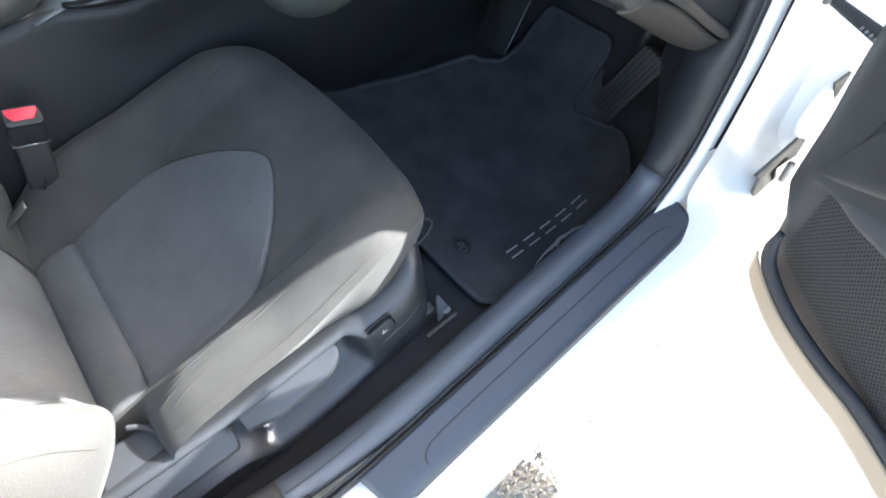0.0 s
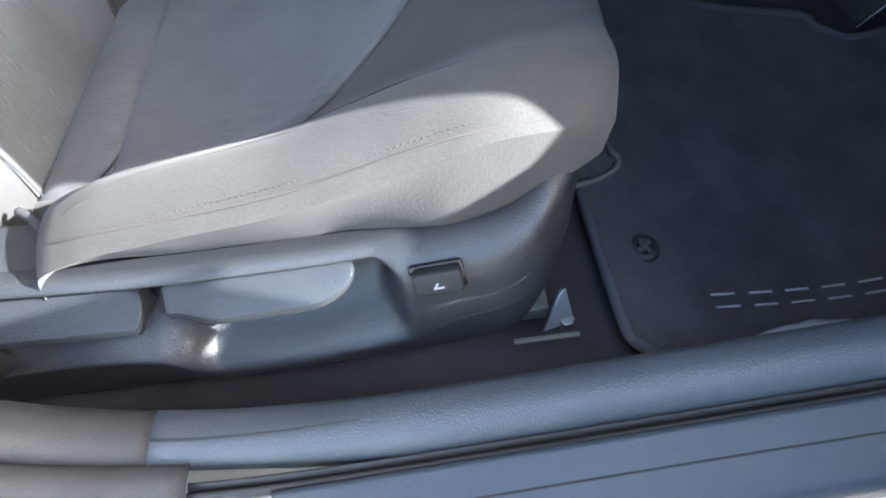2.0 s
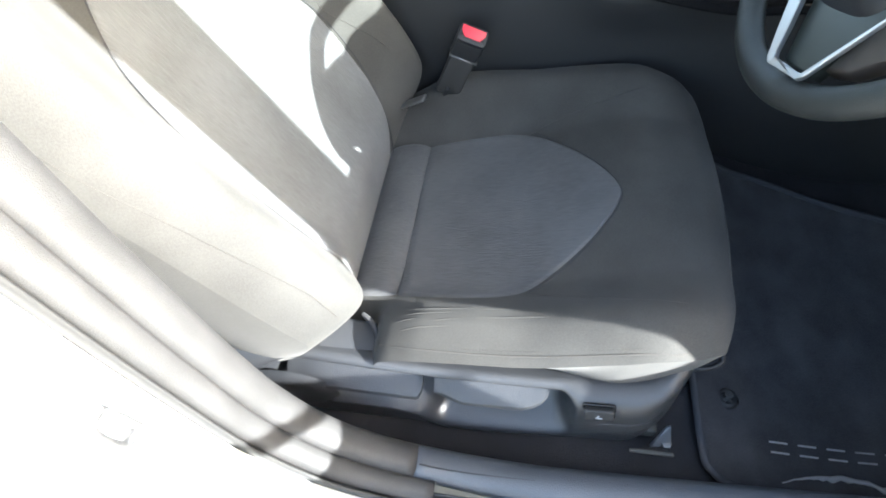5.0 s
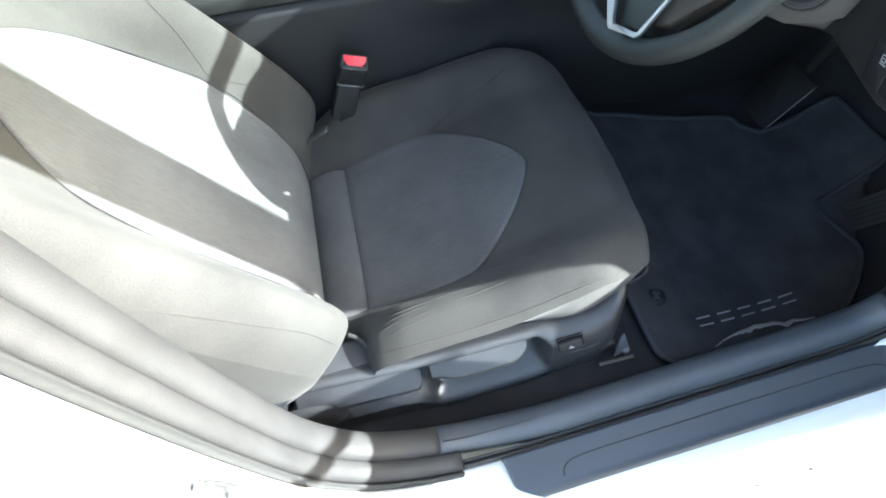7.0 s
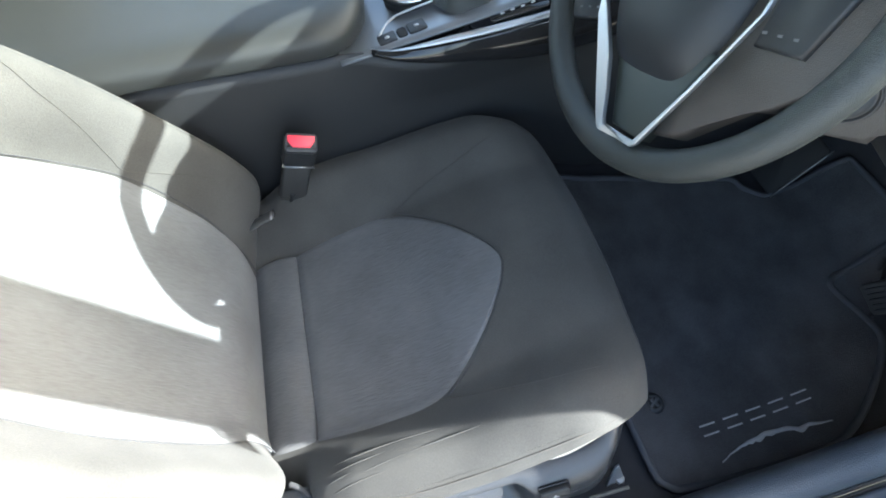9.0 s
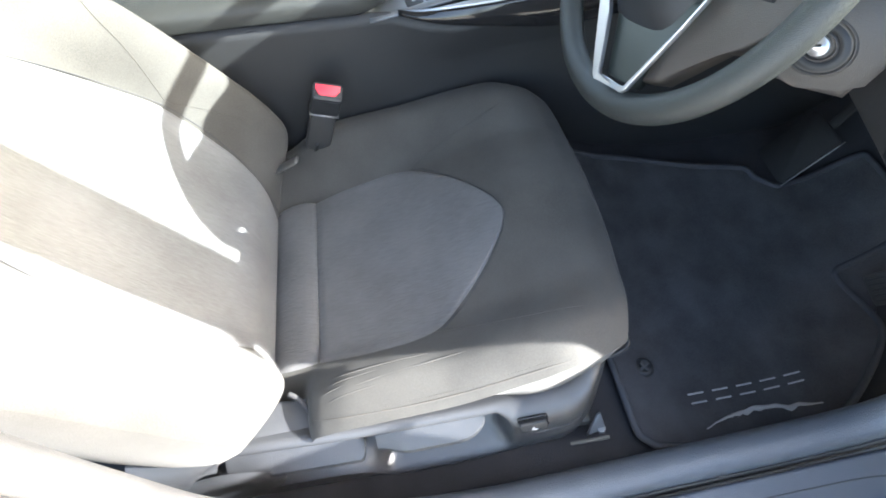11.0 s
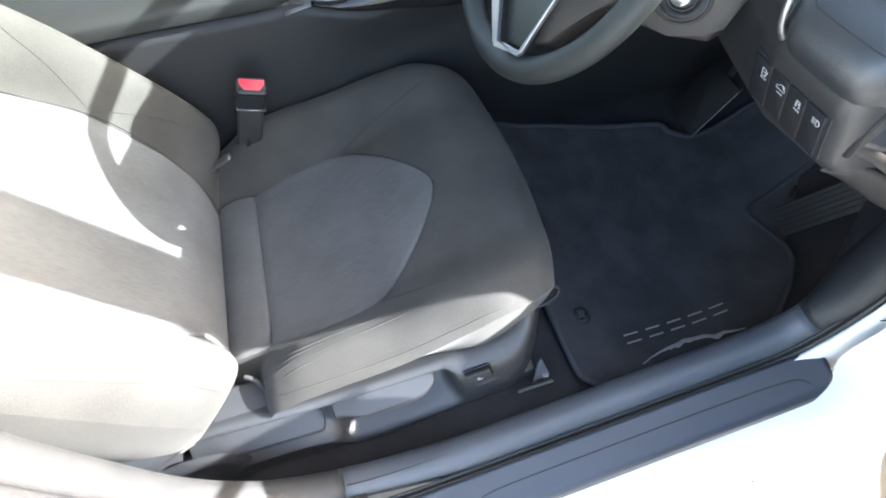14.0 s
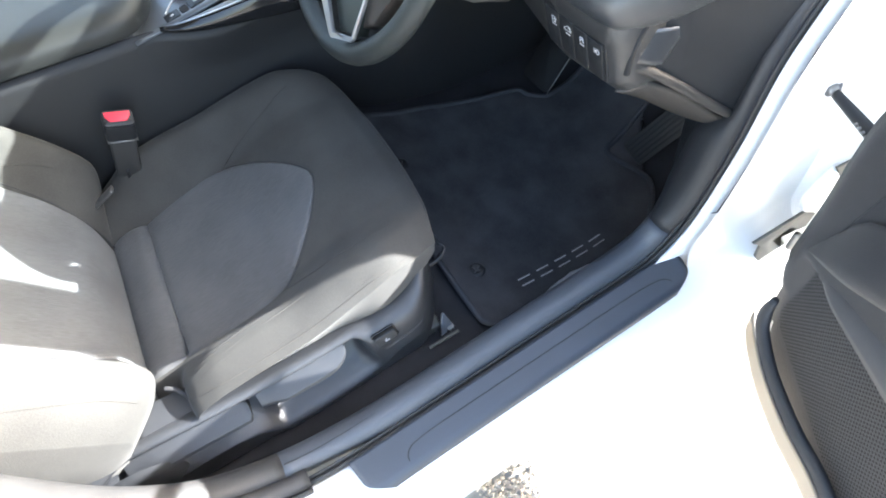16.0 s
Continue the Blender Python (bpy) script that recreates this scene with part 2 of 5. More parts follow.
def tube(pts, r, n=40, sides=8, flat=1.0, taper=None):
    q = path_points(pts, n) if len(pts) > 2 else [Vector(pts[0]).lerp(Vector(pts[1]), k / (n - 1)) for k in range(n)]
    bm = bmesh.new()
    rings = []
    side = None
    for i in range(n):
        d = (q[min(i + 1, n - 1)] - q[max(i - 1, 0)]).normalized()
        if side is None:
            side = d.cross(Vector((0, 0, 1)))
            if side.length < 0.2:
                side = d.cross(Vector((0, 1, 0)))
        side = (side - d * side.dot(d)).normalized()
        upv = d.cross(side)
        rr = r * (taper(i / (n - 1)) if taper else 1.0)
        rings.append([bm.verts.new(q[i] + side * math.cos(a) * rr + upv * math.sin(a) * rr * flat) for a in [2 * math.pi * k / sides for k in range(sides)]])
    for a, b in zip(rings, rings[1:]):
        for k in range(sides):
            bm.faces.new((a[k], a[(k + 1) % sides], b[(k + 1) % sides], b[k]))
    bm.faces.new(rings[0][::-1])
    bm.faces.new(rings[-1])
    return bm


def slab(outline, depth, bevel=0.0):
    """A plate from a 2D outline in its own x, y with the given depth, edges bevelled."""
    bm = bmesh.new()
    lo = [bm.verts.new((x, y, 0)) for x, y in outline]
    hi = [bm.verts.new((x, y, depth)) for x, y in outline]
    n = len(outline)
    bm.faces.new(lo[::-1])
    top = bm.faces.new(hi)
    for k in range(n):
        bm.faces.new((lo[k], lo[(k + 1) % n], hi[(k + 1) % n], hi[k]))
    if bevel:
        bmesh.ops.bevel(bm, geom=list(top.edges), offset=bevel, segments=2, affect="EDGES", profile=0.6)
    return bm


def rounded(w, h, r, n=5):
    out = []
    for cx, cy, a0 in ((w / 2 - r, h / 2 - r, 0), (-w / 2 + r, h / 2 - r, 90), (-w / 2 + r, -h / 2 + r, 180), (w / 2 - r, -h / 2 + r, 270)):
        for k in range(n):
            a = radians(a0 + 90 * k / (n - 1))
            out.append((cx + r * math.cos(a), cy + r * math.sin(a)))
    return out


def axes(origin, ex, ey):
    ex, ey = Vector(ex).normalized(), Vector(ey)
    ez = ex.cross(ey).normalized()
    ey = ez.cross(ex)
    m = Matrix((ex, ey, ez)).transposed().to_4x4()
    m.translation = origin
    return m


def placed(bm, m):
    bmesh.ops.transform(bm, matrix=m, verts=bm.verts)
    return bm


def box(x0, x1, y0, y1, z0, z1, bevel=0.004):
    bm = bmesh.new()
    bmesh.ops.create_cube(bm, size=1)
    bmesh.ops.transform(bm, matrix=Matrix.Translation(((x0 + x1) / 2, (y0 + y1) / 2, (z0 + z1) / 2)) @ Matrix.Diagonal((x1 - x0, y1 - y0, z1 - z0, 1)), verts=bm.verts)
    if bevel:
        bmesh.ops.bevel(bm, geom=list(bm.edges), offset=bevel, segments=2, affect="EDGES", profile=0.6)
    return bm


def merged(*bms):
    out = bmesh.new()
    for b in bms:
        me = bpy.data.meshes.new("tmp")
        b.to_mesh(me)
        b.free()
        out.from_mesh(me)
        bpy.data.meshes.remove(me)
    return out


# ---- ground ----
g = bmesh.new()
bmesh.ops.create_grid(g, x_segments=2, y_segments=2, size=400)
tagged(part("ground", g, "ground"), "pale sunlit gravel ground beside the car", "ground", kind="structure")
g = bmesh.new()
rng = random.Random(4)
for k in range(900):
    x, y, s = rng.uniform(0.29, 0.44), -0.445 - 0.105 * rng.random() ** 0.7, rng.uniform(0.002, 0.008)
    # patch is cut to the shadow's slanted edge, standing in for shaded gravel
    if x > 0.42 + 0.74 * min(0.0, y + 0.502):
        continue
    if k % 40 == 0:
        x, y, s = rng.uniform(0.2, 1.0), rng.uniform(-0.9, -0.45), 0.004
    bmesh.ops.create_icosphere(g, subdivisions=1, radius=s, matrix=Matrix.Translation((x, y, s * 0.3)) @ Euler((rng.random() * 6, rng.random() * 6, 0)).to_matrix().to_4x4() @ Matrix.Diagonal((1, rng.uniform(0.6, 1), rng.uniform(0.12, 0.3), 1)))
tagged(part("gravel", g, "stone", soft=False), "loose pale gravel stones by the sill, filling the outline of the shaded ground", "gravel", kind="stuff")


# ---- car floor ----
def floor_z(x, y):
    return lerp(x, [(-0.6, 0.345), (0.40, 0.350), (0.436, 0.343), (0.49, 0.315), (0.55, 0.283), (0.77, 0.234), (0.94, 0.230), (1.02, 0.27), (1.16, 0.42), (1.3, 0.6)]) + 0.20 * max(0.0, min(y, 0.32) + 0.12)


tagged(part("floor", sheet(80, 30, lambda u, v: (-0.6 + 1.9 * u, -0.345 + 1.48 * v, floor_z(-0.6 + 1.9 * u, -0.345 + 1.48 * v) - 0.012)), "carpet"), "black carpeted floor of the driver's footwell", "floor", kind="structure")


# ---- door opening: trim, seal and painted body follow one loop ----
LOOP = [(-0.135, 1.10), (-0.130, 0.98), (-0.119, 0.843), (-0.104, 0.709), (-0.081, 0.582), (-0.030, 0.480), (0.050, 0.425), (0.142, 0.400), (0.30, 0.394), (0.50, 0.394), (0.69, 0.398), (0.752, 0.428), (0.790, 0.490), (0.818, 0.60), (0.843, 0.72), (0.872, 0.80), (0.905, 0.87), (0.935, 0.93)]
loop = path_points([(x, 0, z) for x, z in LOOP], 140)


def loop_shift(x):
    return 0.033 * (min(max(x, 0.05), 0.80) - 0.25)


def pillar_lean(p):
    """The front pillar leans a little inwards towards its top."""
    return 0.006 * smooth(0.60, 0.76, p.z) if p.x > 0.5 else 0.0


def swept(section, a, b):
    """A strip along the door opening; section: (outward, y) pairs; a, b: first and last step of the loop."""
    bm = bmesh.new()
    rows = []
    for i in range(a, b + 1):
        p, d = loop[i], (loop[min(i + 1, 139)] - loop[max(i - 1, 0)]).normalized()
        out = Vector((-d.z, 0, d.x)) * -1.0
        if out.dot(Vector((0.35, 0, 0.8)) - p) > 0:
            out = -out
        sec = section(i) if callable(section) else section
        rows.append([bm.verts.new((p.x + out.x * o, y + loop_shift(p.x) + pillar_lean(p), p.z + out.z * o)) for o, y in sec])
    for r, s in zip(rows, rows[1:]):
        for k in range(len(sec) - 1):
            bm.faces.new((r[k], s[k], s[k + 1], r[k + 1]))
    return bm


def loop_index(x, z):
    return min(range(140), key=lambda i: (loop[i].x - x) ** 2 + (loop[i].z - z) ** 2)

def blend(p, q, w):
    return [(a * (1 - w) + c * w, b * (1 - w) + d * w) for (a, b), (c, d) in zip(p, q)]


i_rear, i_front = loop_index(0.062, 0.42), loop_index(0.760, 0.44)
trim_section = [(0.16, -0.318), (0.06, -0.324), (0.014, -0.3295), (-0.003, -0.3345), (-0.0110, -0.342), (-0.0135, -0.354), (-0.0125, -0.366), (-0.003, -0.3735), (0.014, -0.3755)]
rear_section = [(0.16, -0.316), (0.05, -0.319), (0.012, -0.3235), (0.001, -0.328), (-0.0035, -0.337), (-0.005, -0.348), (-0.0035, -0.357), (0.001, -0.361), (0.014, -0.3625)]


def sill_section(i):
    return blend(rear_section, trim_section, smooth(i_rear, i_rear + 14, i))


tagged(part("sill_trim", swept(sill_section, i_rear, i_front), "sill", thick=0.003), "dark grey grained plastic sill trim below the door opening", "sill trim", kind="structure")
tagged(part("pillar_trim_rear", swept(rear_section, 0, i_rear), "pillar", thick=0.003), "grey plastic trim on the centre pillar", "pillar trim", kind="structure")
pillar_section = [(0.16, -0.318), (0.09, -0.331), (0.05, -0.340), (0.024, -0.350), (0.004, -0.361), (-0.006, -0.371), (-0.006, -0.377), (0.0, -0.3815), (0.014, -0.3830)]
kick_section = [(0.16, -0.286), (0.08, -0.294), (0.03, -0.306), (0.006, -0.322), (-0.006, -0.340), (-0.011, -0.358), (-0.009, -0.371), (-0.002, -0.3800), (0.014, -0.3830)]



def front_section(i):
    z = loop[i].z
    return blend(blend(trim_section, kick_section, smooth(0.425, 0.50, z)), pillar_section, smooth(0.60, 0.66, z))


i_kick = loop_index(0.822, 0.62)
tagged(part("pillar_trim_front", swept(front_section, i_front, 139), "plastic", thick=0.003), "dark plastic kick panel and front pillar trim", "pillar trim", kind="structure")


def kick_f(u, v):
    z = 0.33 + 0.32 * u
    xo = lerp(z, [(0.33, 0.66), (0.40, 0.72), (0.43, 0.760), (0.49, 0.798), (0.60, 0.834), (0.65, 0.848)])
    return (xo + 0.12 * v - 0.018 * math.sin(math.pi * v), -0.332 + 0.12 * smooth(0.34, 0.50, z) * v ** 1.2, z)


tagged(part("kick_panel", sheet(40, 14, kick_f), "plastic", thick=0.003), "dark plastic kick panel beside the footwell", "kick panel", kind="structure")
seal = thing("door_seal", "black rubber seal strips round the door opening", "door seal", kind="structure")
i_lip = i_rear + 2
part("seal_lip", swept([(0.014, -0.3635), (0.002, -0.3642), (-0.001, -0.368), (-0.003, -0.376), (-0.001, -0.385), (0.004, -0.3905), (0.015, -0.392)], 0, i_lip), "pillar", seal, "wide dusty grey rubber lip", thick=0.002)
part("seal_lip", swept([(0.015, -0.3762), (0.006, -0.3768), (0.003, -0.3780), (0.003, -0.3795), (0.006, -0.3815), (0.015, -0.3825)], i_lip, i_front + 6), "rubber", seal, thick=0.0015)
part("seal_bead", swept([(0.015, -0.3925), (0.004, -0.3932), (0.002, -0.3955), (0.004, -0.398), (0.015, -0.3985)], 0, i_lip), "rubber", seal, thick=0.0015)
part("seal_bead", swept([(0.015, -0.3830), (0.006, -0.3836), (0.004, -0.3860), (0.006, -0.3880), (0.015, -0.3885)], i_lip, 139), "rubber", seal, thick=0.0015)
body = thing("car_body", "white painted car body round the driver's door opening", "car body", kind="structure")
part("centre_pillar", swept([(0.017, -0.3985), (0.012, -0.404), (0.012, -0.420), (0.020, -0.438), (0.060, -0.446), (0.072, -0.462), (0.085, -0.500), (0.12, -0.530), (0.45, -0.545)], 0, loop_index(0.05, 0.43)), "paint", body)
part("rocker", swept([(0.020, -0.3888), (0.016, -0.400), (0.022, -0.425), (0.028, -0.448), (0.040, -0.466), (0.10, -0.488), (0.17, -0.492), (0.22, -0.470), (0.24, -0.40)], loop_index(0.05, 0.43), loop_index(0.70, 0.40)), "paint", body)
part("sill_end", swept([(0.016, -0.3888), (0.011, -0.394), (0.03, -0.402), (0.09, -0.412)], loop_index(0.70, 0.40), loop_index(0.795, 0.475)), "paint", body)
part("front_pillar", swept([(0.016, -0.3888), (0.008, -0.392), (0.010, -0.398), (0.040, -0.4015)], loop_index(0.795, 0.475), 139), "paint", body)


def jamb_f(u, v):
    z = 0.17 + 0.71 * v
    x0 = lerp(z, [(0.17, 0.70), (0.378, 0.705), (0.386, 0.765), (0.43, 0.774), (0.49, 0.802), (0.60, 0.828), (0.72, 0.854), (0.80, 0.884), (0.88, 0.925)])
    y = lerp(z, [(0.17, -0.455), (0.224, -0.477), (0.294, -0.473), (0.354, -0.451), (0.376, -0.425), (0.39, -0.408), (0.42, -0.398), (0.60, -0.396), (0.76, -0.390), (0.88, -0.388)])
    return (x0 + (0.99 - x0) * u, y - 0.012 * u + 0.012 * math.exp(-((z - 0.62) / 0.05) ** 2) * smooth(0.2, 0.5, u) * 0.5, z)


part("hinge_pillar", sheet(24, 60, jamb_f), "paint", body)
part("wing_edge", sheet(6, 16, lambda u, v: (0.982, -0.392 - 0.153 * u, 0.20 + 0.625 * v)), "paint", body)
# windscreen pillar, roof, bonnet and far side close the cabin
part("windscreen_pillar", tube([(1.04, -0.358, 0.865), (0.83, -0.321, 1.055), (0.677, -0.295, 1.193), (0.44, -0.256, 1.40)], 0.058, 30, 12, 0.9), "paint", body)


# windscreen is out of view, added to weaken the sunlight reaching the backrest
def screen_f(u, v):
    a, b = Vector((1.04, -0.358, 0.865)).lerp(Vector((0.44, -0.256, 1.40)), v), Vector((1.04, 1.14, 0.865)).lerp(Vector((0.44, 1.04, 1.40)), v)
    p = a.lerp(b, u)
    return (p.x + 0.10 * math.sin(math.pi * u), p.y, p.z + 0.02 * math.sin(math.pi * u))


part("windscreen", sheet(16, 8, screen_f), "glass", body, "unseen tinted windscreen, added to dim the sun on the backrest")
part("roof", sheet(24, 24, lambda u, v: (0.50 - 2.0 * u + 0.06 * math.sin(math.pi * v), -0.34 + 1.42 * v, 1.40 + 0.05 * math.sin(math.pi * v) - 0.12 * max(0, u - 0.6))), "headliner", body, thick=0.03)
part("bonnet", sheet(20, 20, lambda u, v: (0.98 + 1.3 * u, -0.50 + 1.73 * v, 0.825 + 0.06 * min(1, v * 5) - 0.12 * u * u + 0.03 * math.sin(math.pi * v))), "paint", body, thick=0.01)
part("front_wing", sheet(16, 8, lambda u, v: (0.975 + 1.3 * u, -0.545 + 0.045 * max(0, v - 0.8) / 0.2, 0.20 + 0.625 * v)), "paint", body, thick=0.01)
part("far_side", sheet(12, 8, lambda u, v: (-1.6 + 3.2 * u, 1.14, 0.20 + 0.72 * v)), "plastic", body, thick=0.02)
part("rear_wall", sheet(8, 8, lambda u, v: (-1.25 - 0.2 * v, -0.45 + 1.6 * u, 0.2 + 0.9 * v)), "bolster", body, thick=0.03)
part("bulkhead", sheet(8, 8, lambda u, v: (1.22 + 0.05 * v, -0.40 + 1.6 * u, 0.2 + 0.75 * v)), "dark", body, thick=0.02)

# outer sill plate
plate = thing("sill_plate", "dark blue-grey textured plastic step plate on the outer sill", "sill plate", kind="structure")


def plate_f(u, v):
    x = 0.141 + 0.632 * u
    y = -0.3895 - 0.062 * v + loop_shift(x)
    xx = x + (0.012 * v + 0.034 * max(0, (v - 0.60) / 0.40) ** 2) * (1 - u * 2) * (abs(1 - 2 * u) ** 6)
    xx -= 0.016 * max(0.0, (0.40 - v) / 0.40) ** 2 * u ** 24
    return (xx, y, 0.3955 - 0.012 * v - 0.010 * max(0, (v - 0.8) / 0.2) ** 2)


part("plate_panel", sheet(80, 16, plate_f), "plate", plate, thick=0.012)
lines = [plate_f(0.135, 1.0), plate_f(0.125, 0.72), plate_f(0.14, 0.50), plate_f(0.18, 0.42), plate_f(0.3, 0.40), plate_f(0.7, 0.40), plate_f(0.88, 0.44), plate_f(0.93, 0.6), plate_f(0.96, 0.9)]
part("plate_groove", tube([(x, y, z - 0.0004) for x, y, z in lines], 0.0011, 120, 6), "seam", plate)
# trim joints
def section_at(i, lift, sec=trim_section):
    p, d = loop[i], (loop[i + 1] - loop[i - 1]).normalized()
    out = Vector((d.z, 0, -d.x))
    if out.dot(Vector((0.35, 0, 0.8)) - p) > 0:
        out = -out
    return [(p.x + out.x * (o - lift), y + loop_shift(p.x) + pillar_lean(p), p.z + out.z * (o - lift)) for o, y in sec[1:]]


for i in (i_rear, i_front, i_kick):
    part("trim_joint", tube(section_at(i, 0.0, front_section(i) if i >= i_front else rear_section), 0.0011, 40, 6), "seam", seal)
part("trim_crease", tube([(0.066, -0.358, 0.4335), (0.10, -0.358, 0.4235), (0.15, -0.357, 0.4170), (0.21, -0.355, 0.4145)], 0.0012, 40, 6, taper=lambda t: 1 - 0.8 * t), "seam", seal)
# striker
striker = thing("door_striker", "bare metal door striker on the white centre pillar", "door striker")
part("base_plate", placed(slab(rounded(0.022, 0.044, 0.009), 0.004, 0.001), axes((-0.116, -0.434, 0.757), (0.96, 0, 0.26), (-0.26, 0.0, 0.96))), "steel", striker)
part("loop", tube([(-0.118, -0.434, 0.780), (-0.118, -0.452, 0.776), (-0.114, -0.452, 0.742), (-0.112, -0.434, 0.736)], 0.0045, 24, 8), "steel", striker)

# ---- driver's seat ----
seat = thing("driver_seat", "dark grey fabric driver seat with lighter grey centre panels", "car seat")
YC = 0.016
ZC = [(-0.14, 0.445), (-0.06, 0.456), (0.0, 0.466), (0.10, 0.484), (0.165, 0.499), (0.25, 0.527), (0.30, 0.543), (0.36, 0.556), (0.40, 0.555), (0.425, 0.545), (0.45, 0.52)]
BH = [(-0.14, 0.030), (-0.06, 0.034), (-0.02, 0.044), (0.02, 0.060), (0.06, 0.066), (0.10, 0.065), (0.20, 0.053), (0.30, 0.042), (0.36, 0.034), (0.41, 0.022), (0.45, 0.012)]
WD = [(-0.14, 0.245), (-0.06, 0.266), (0.0, 0.276), (0.10, 0.281), (0.20, 0.282), (0.30, 0.279), (0.35, 0.273), (0.39, 0.262), (0.42, 0.246), (0.45, 0.22)]

# upper edge of the side shield, under which the cover is tucked
TOPZ = [(-0.24, 0.512), (-0.10, 0.504), (0.0, 0.494), (0.10, 0.487), (0.18, 0.487), (0.26, 0.491), (0.335, 0.502), (0.37, 0.517), (0.40, 0.522)]


def front_bow(x, r):
    """How far the front of the cushion falls back towards its corners."""
    return 0.026 * min(r, 1.0) ** 2.4 * smooth(0.16, 0.425, x)


def cushion_z(x, y):
    r = abs(y - YC) / lerp(x, WD)
    x += front_bow(x, r)
    w = lerp(x, WD)
    r = abs(y - YC) / w
    return cushion_top(x, r, y > YC)


def cushion_top(x, r, far):
    """The seat's upper side: hollow in the middle, a bolster on either side with a rounded outer edge."""
    top = lerp(x, ZC) + lerp(x, BH) * smooth(0.50, 0.84, r) + 0.004 * (1 - r * r)
    top -= (0.026 if far else 0.015) * max(0.0, (r - 0.80) / 0.20) ** 2.6
    if not far:
        top -= 0.055 * smooth(0.004, -0.032, x) * smooth(0.60, 0.85, r)
    return top + ((0.014 * smooth(0.24, -0.02, x) - 0.010 * smooth(0.18, 0.33, x)) * smooth(0.55, 0.85, r) if far else 0.0)


def cushion_f(u, v):
    # u: along the seat and down the front; v: across and down both sides
    if u < 0.8:
        x, drop = -0.14 + 0.565 * u / 0.8, 0.0
    else:
        k = (u - 0.8) / 0.2
        x, drop = 0.425 + 0.024 * math.sin(k * math.pi * 0.62) - 0.10 * k ** 3, 0.13 * k ** 1.4
    a = 2 * v - 1
    w = lerp(min(x, 0.425), WD) if u < 0.8 else lerp(0.425, WD) * (1 - 0.2 * k)
    s = 1 if a > 0 else -1
    r = min(1.0, abs(a) / 0.82)
    r = math.sin(r * math.pi / 2) ** 0.85 if r > 0 else 0
    y = YC + s * w * r
    xn = 0.425 if u >= 0.8 else x
    if s < 0:
        drop *= 1 - 0.5 * smooth(0.70, 1.0, r)
    z = cushion_top(xn, r, s > 0) - drop
    x += 0.010 * smooth(0.3, 0.425, xn) - front_bow(xn, r)
    if abs(a) > 0.82:
        q = (abs(a) - 0.82) / 0.18
        if s < 0:
            z -= max(0.03, z + drop - lerp(xn, TOPZ) + 0.014) * q
            y += (0.036 - 0.024 * smooth(0.20, 0.33, xn) + 0.030 * smooth(0.015, -0.025, xn)) * q
        else:
            z -= 0.010 * min(1.0, 3 * q) + 0.080 * q
            y += 0.005 * math.sin(math.pi * min(1.0, 2.2 * q)) - 0.026 * smooth(0.22, 0.60, q)
    if u >= 0.8:
        x -= 0.018 * max(0.0, (r - 0.6) / 0.4) ** 2 * smooth(0.0, 0.6, k)
    return (x, y, z)


part("cushion", sheet(240, 260, cushion_f), "bolster", seat)
YI = 0.010
INS = [(0.0, 0.157), (0.08, 0.165), (0.13, 0.166), (0.165, 0.161), (0.18, 0.155), (0.2175, 0.126), (0.24, 0.104), (0.258, 0.084), (0.280, 0.054), (0.294, 0.030), (0.301, 0.012), (0.304, 0.001)]


def insert_f(u, v):
    x = 0.003 + 0.301 * (1 - (1 - u) ** 1.6)
    w = lerp(x, INS)
    y = YI + (2 * v - 1) * w
    edge = min(1.0, min(1 - abs(2 * v - 1), 3 * u + 0.02, (1 - u) * 2.5) / 0.10)
    return (x, y, cushion_z(x, y) - 0.004 + 0.009 * math.sqrt(max(0.0, 1 - (1 - edge) ** 2)))


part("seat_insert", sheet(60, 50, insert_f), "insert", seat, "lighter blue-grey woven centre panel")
outline = [(x, YI + s * w) for s, seq in ((1, INS), (-1, INS[::-1])) for x, w in seq]
part("insert_piping", tube([(x + 0.002, YI + (y - YI) * 1.012, cushion_z(x, y) + 0.0004) for x, y in outline], 0.0010, 160, 6), "seam", seat)
part("roll_seam", tube([(0.003, YI + y, cushion_z(0.003, y) - 0.001) for y in (-0.156, -0.1, 0, 0.1, 0.156)], 0.0010, 40, 6), "seam", seat)


def roll_f(u, v):
    x = -0.074 + 0.079 * u
    y = YI + 0.157 * (2 * v - 1)
    e = min(1.0, (1 - abs(2 * v - 1)) / 0.015)
    shape = max(0.0, 1 - abs(2 * u - 1.0) ** 2.1) ** 0.5
    return (x, y, lerp(x, ZC) - 0.006 + 0.003 * u + 0.021 * shape * (0.25 + 0.75 * math.sqrt(e)))


part("cushion_roll", sheet(24, 60, roll_f), "insert", seat, "ribbed blue-grey fabric roll at the rear of the cushion")


def on_cushion(pts, lift=0.0012):
    return [(x, y, cushion_z(x, y) + lift * 0.4) for x, y in pts]


STITCH = path_points(on_cushion([(0.10, -0.2500), (0.20, -0.2500), (0.27, -0.2490), (0.31, -0.2470), (0.35, -0.2415), (0.385, -0.227), (0.405, -0.208)], 0.0005), 150)
part("cushion_seam", tube(on_cushion([(0.156, 0.160), (0.221, 0.184), (0.289, 0.197), (0.336, 0.208), (0.375, 0.220)]), 0.0006, 60, 5), "cushion_thread", seat)
part("cushion_seam", tube(on_cushion([(0.175, -0.146), (0.23, -0.162), (0.279, -0.174), (0.355, -0.184), (0.415, -0.178)]), 0.0006, 60, 5), "cushion_thread", seat)
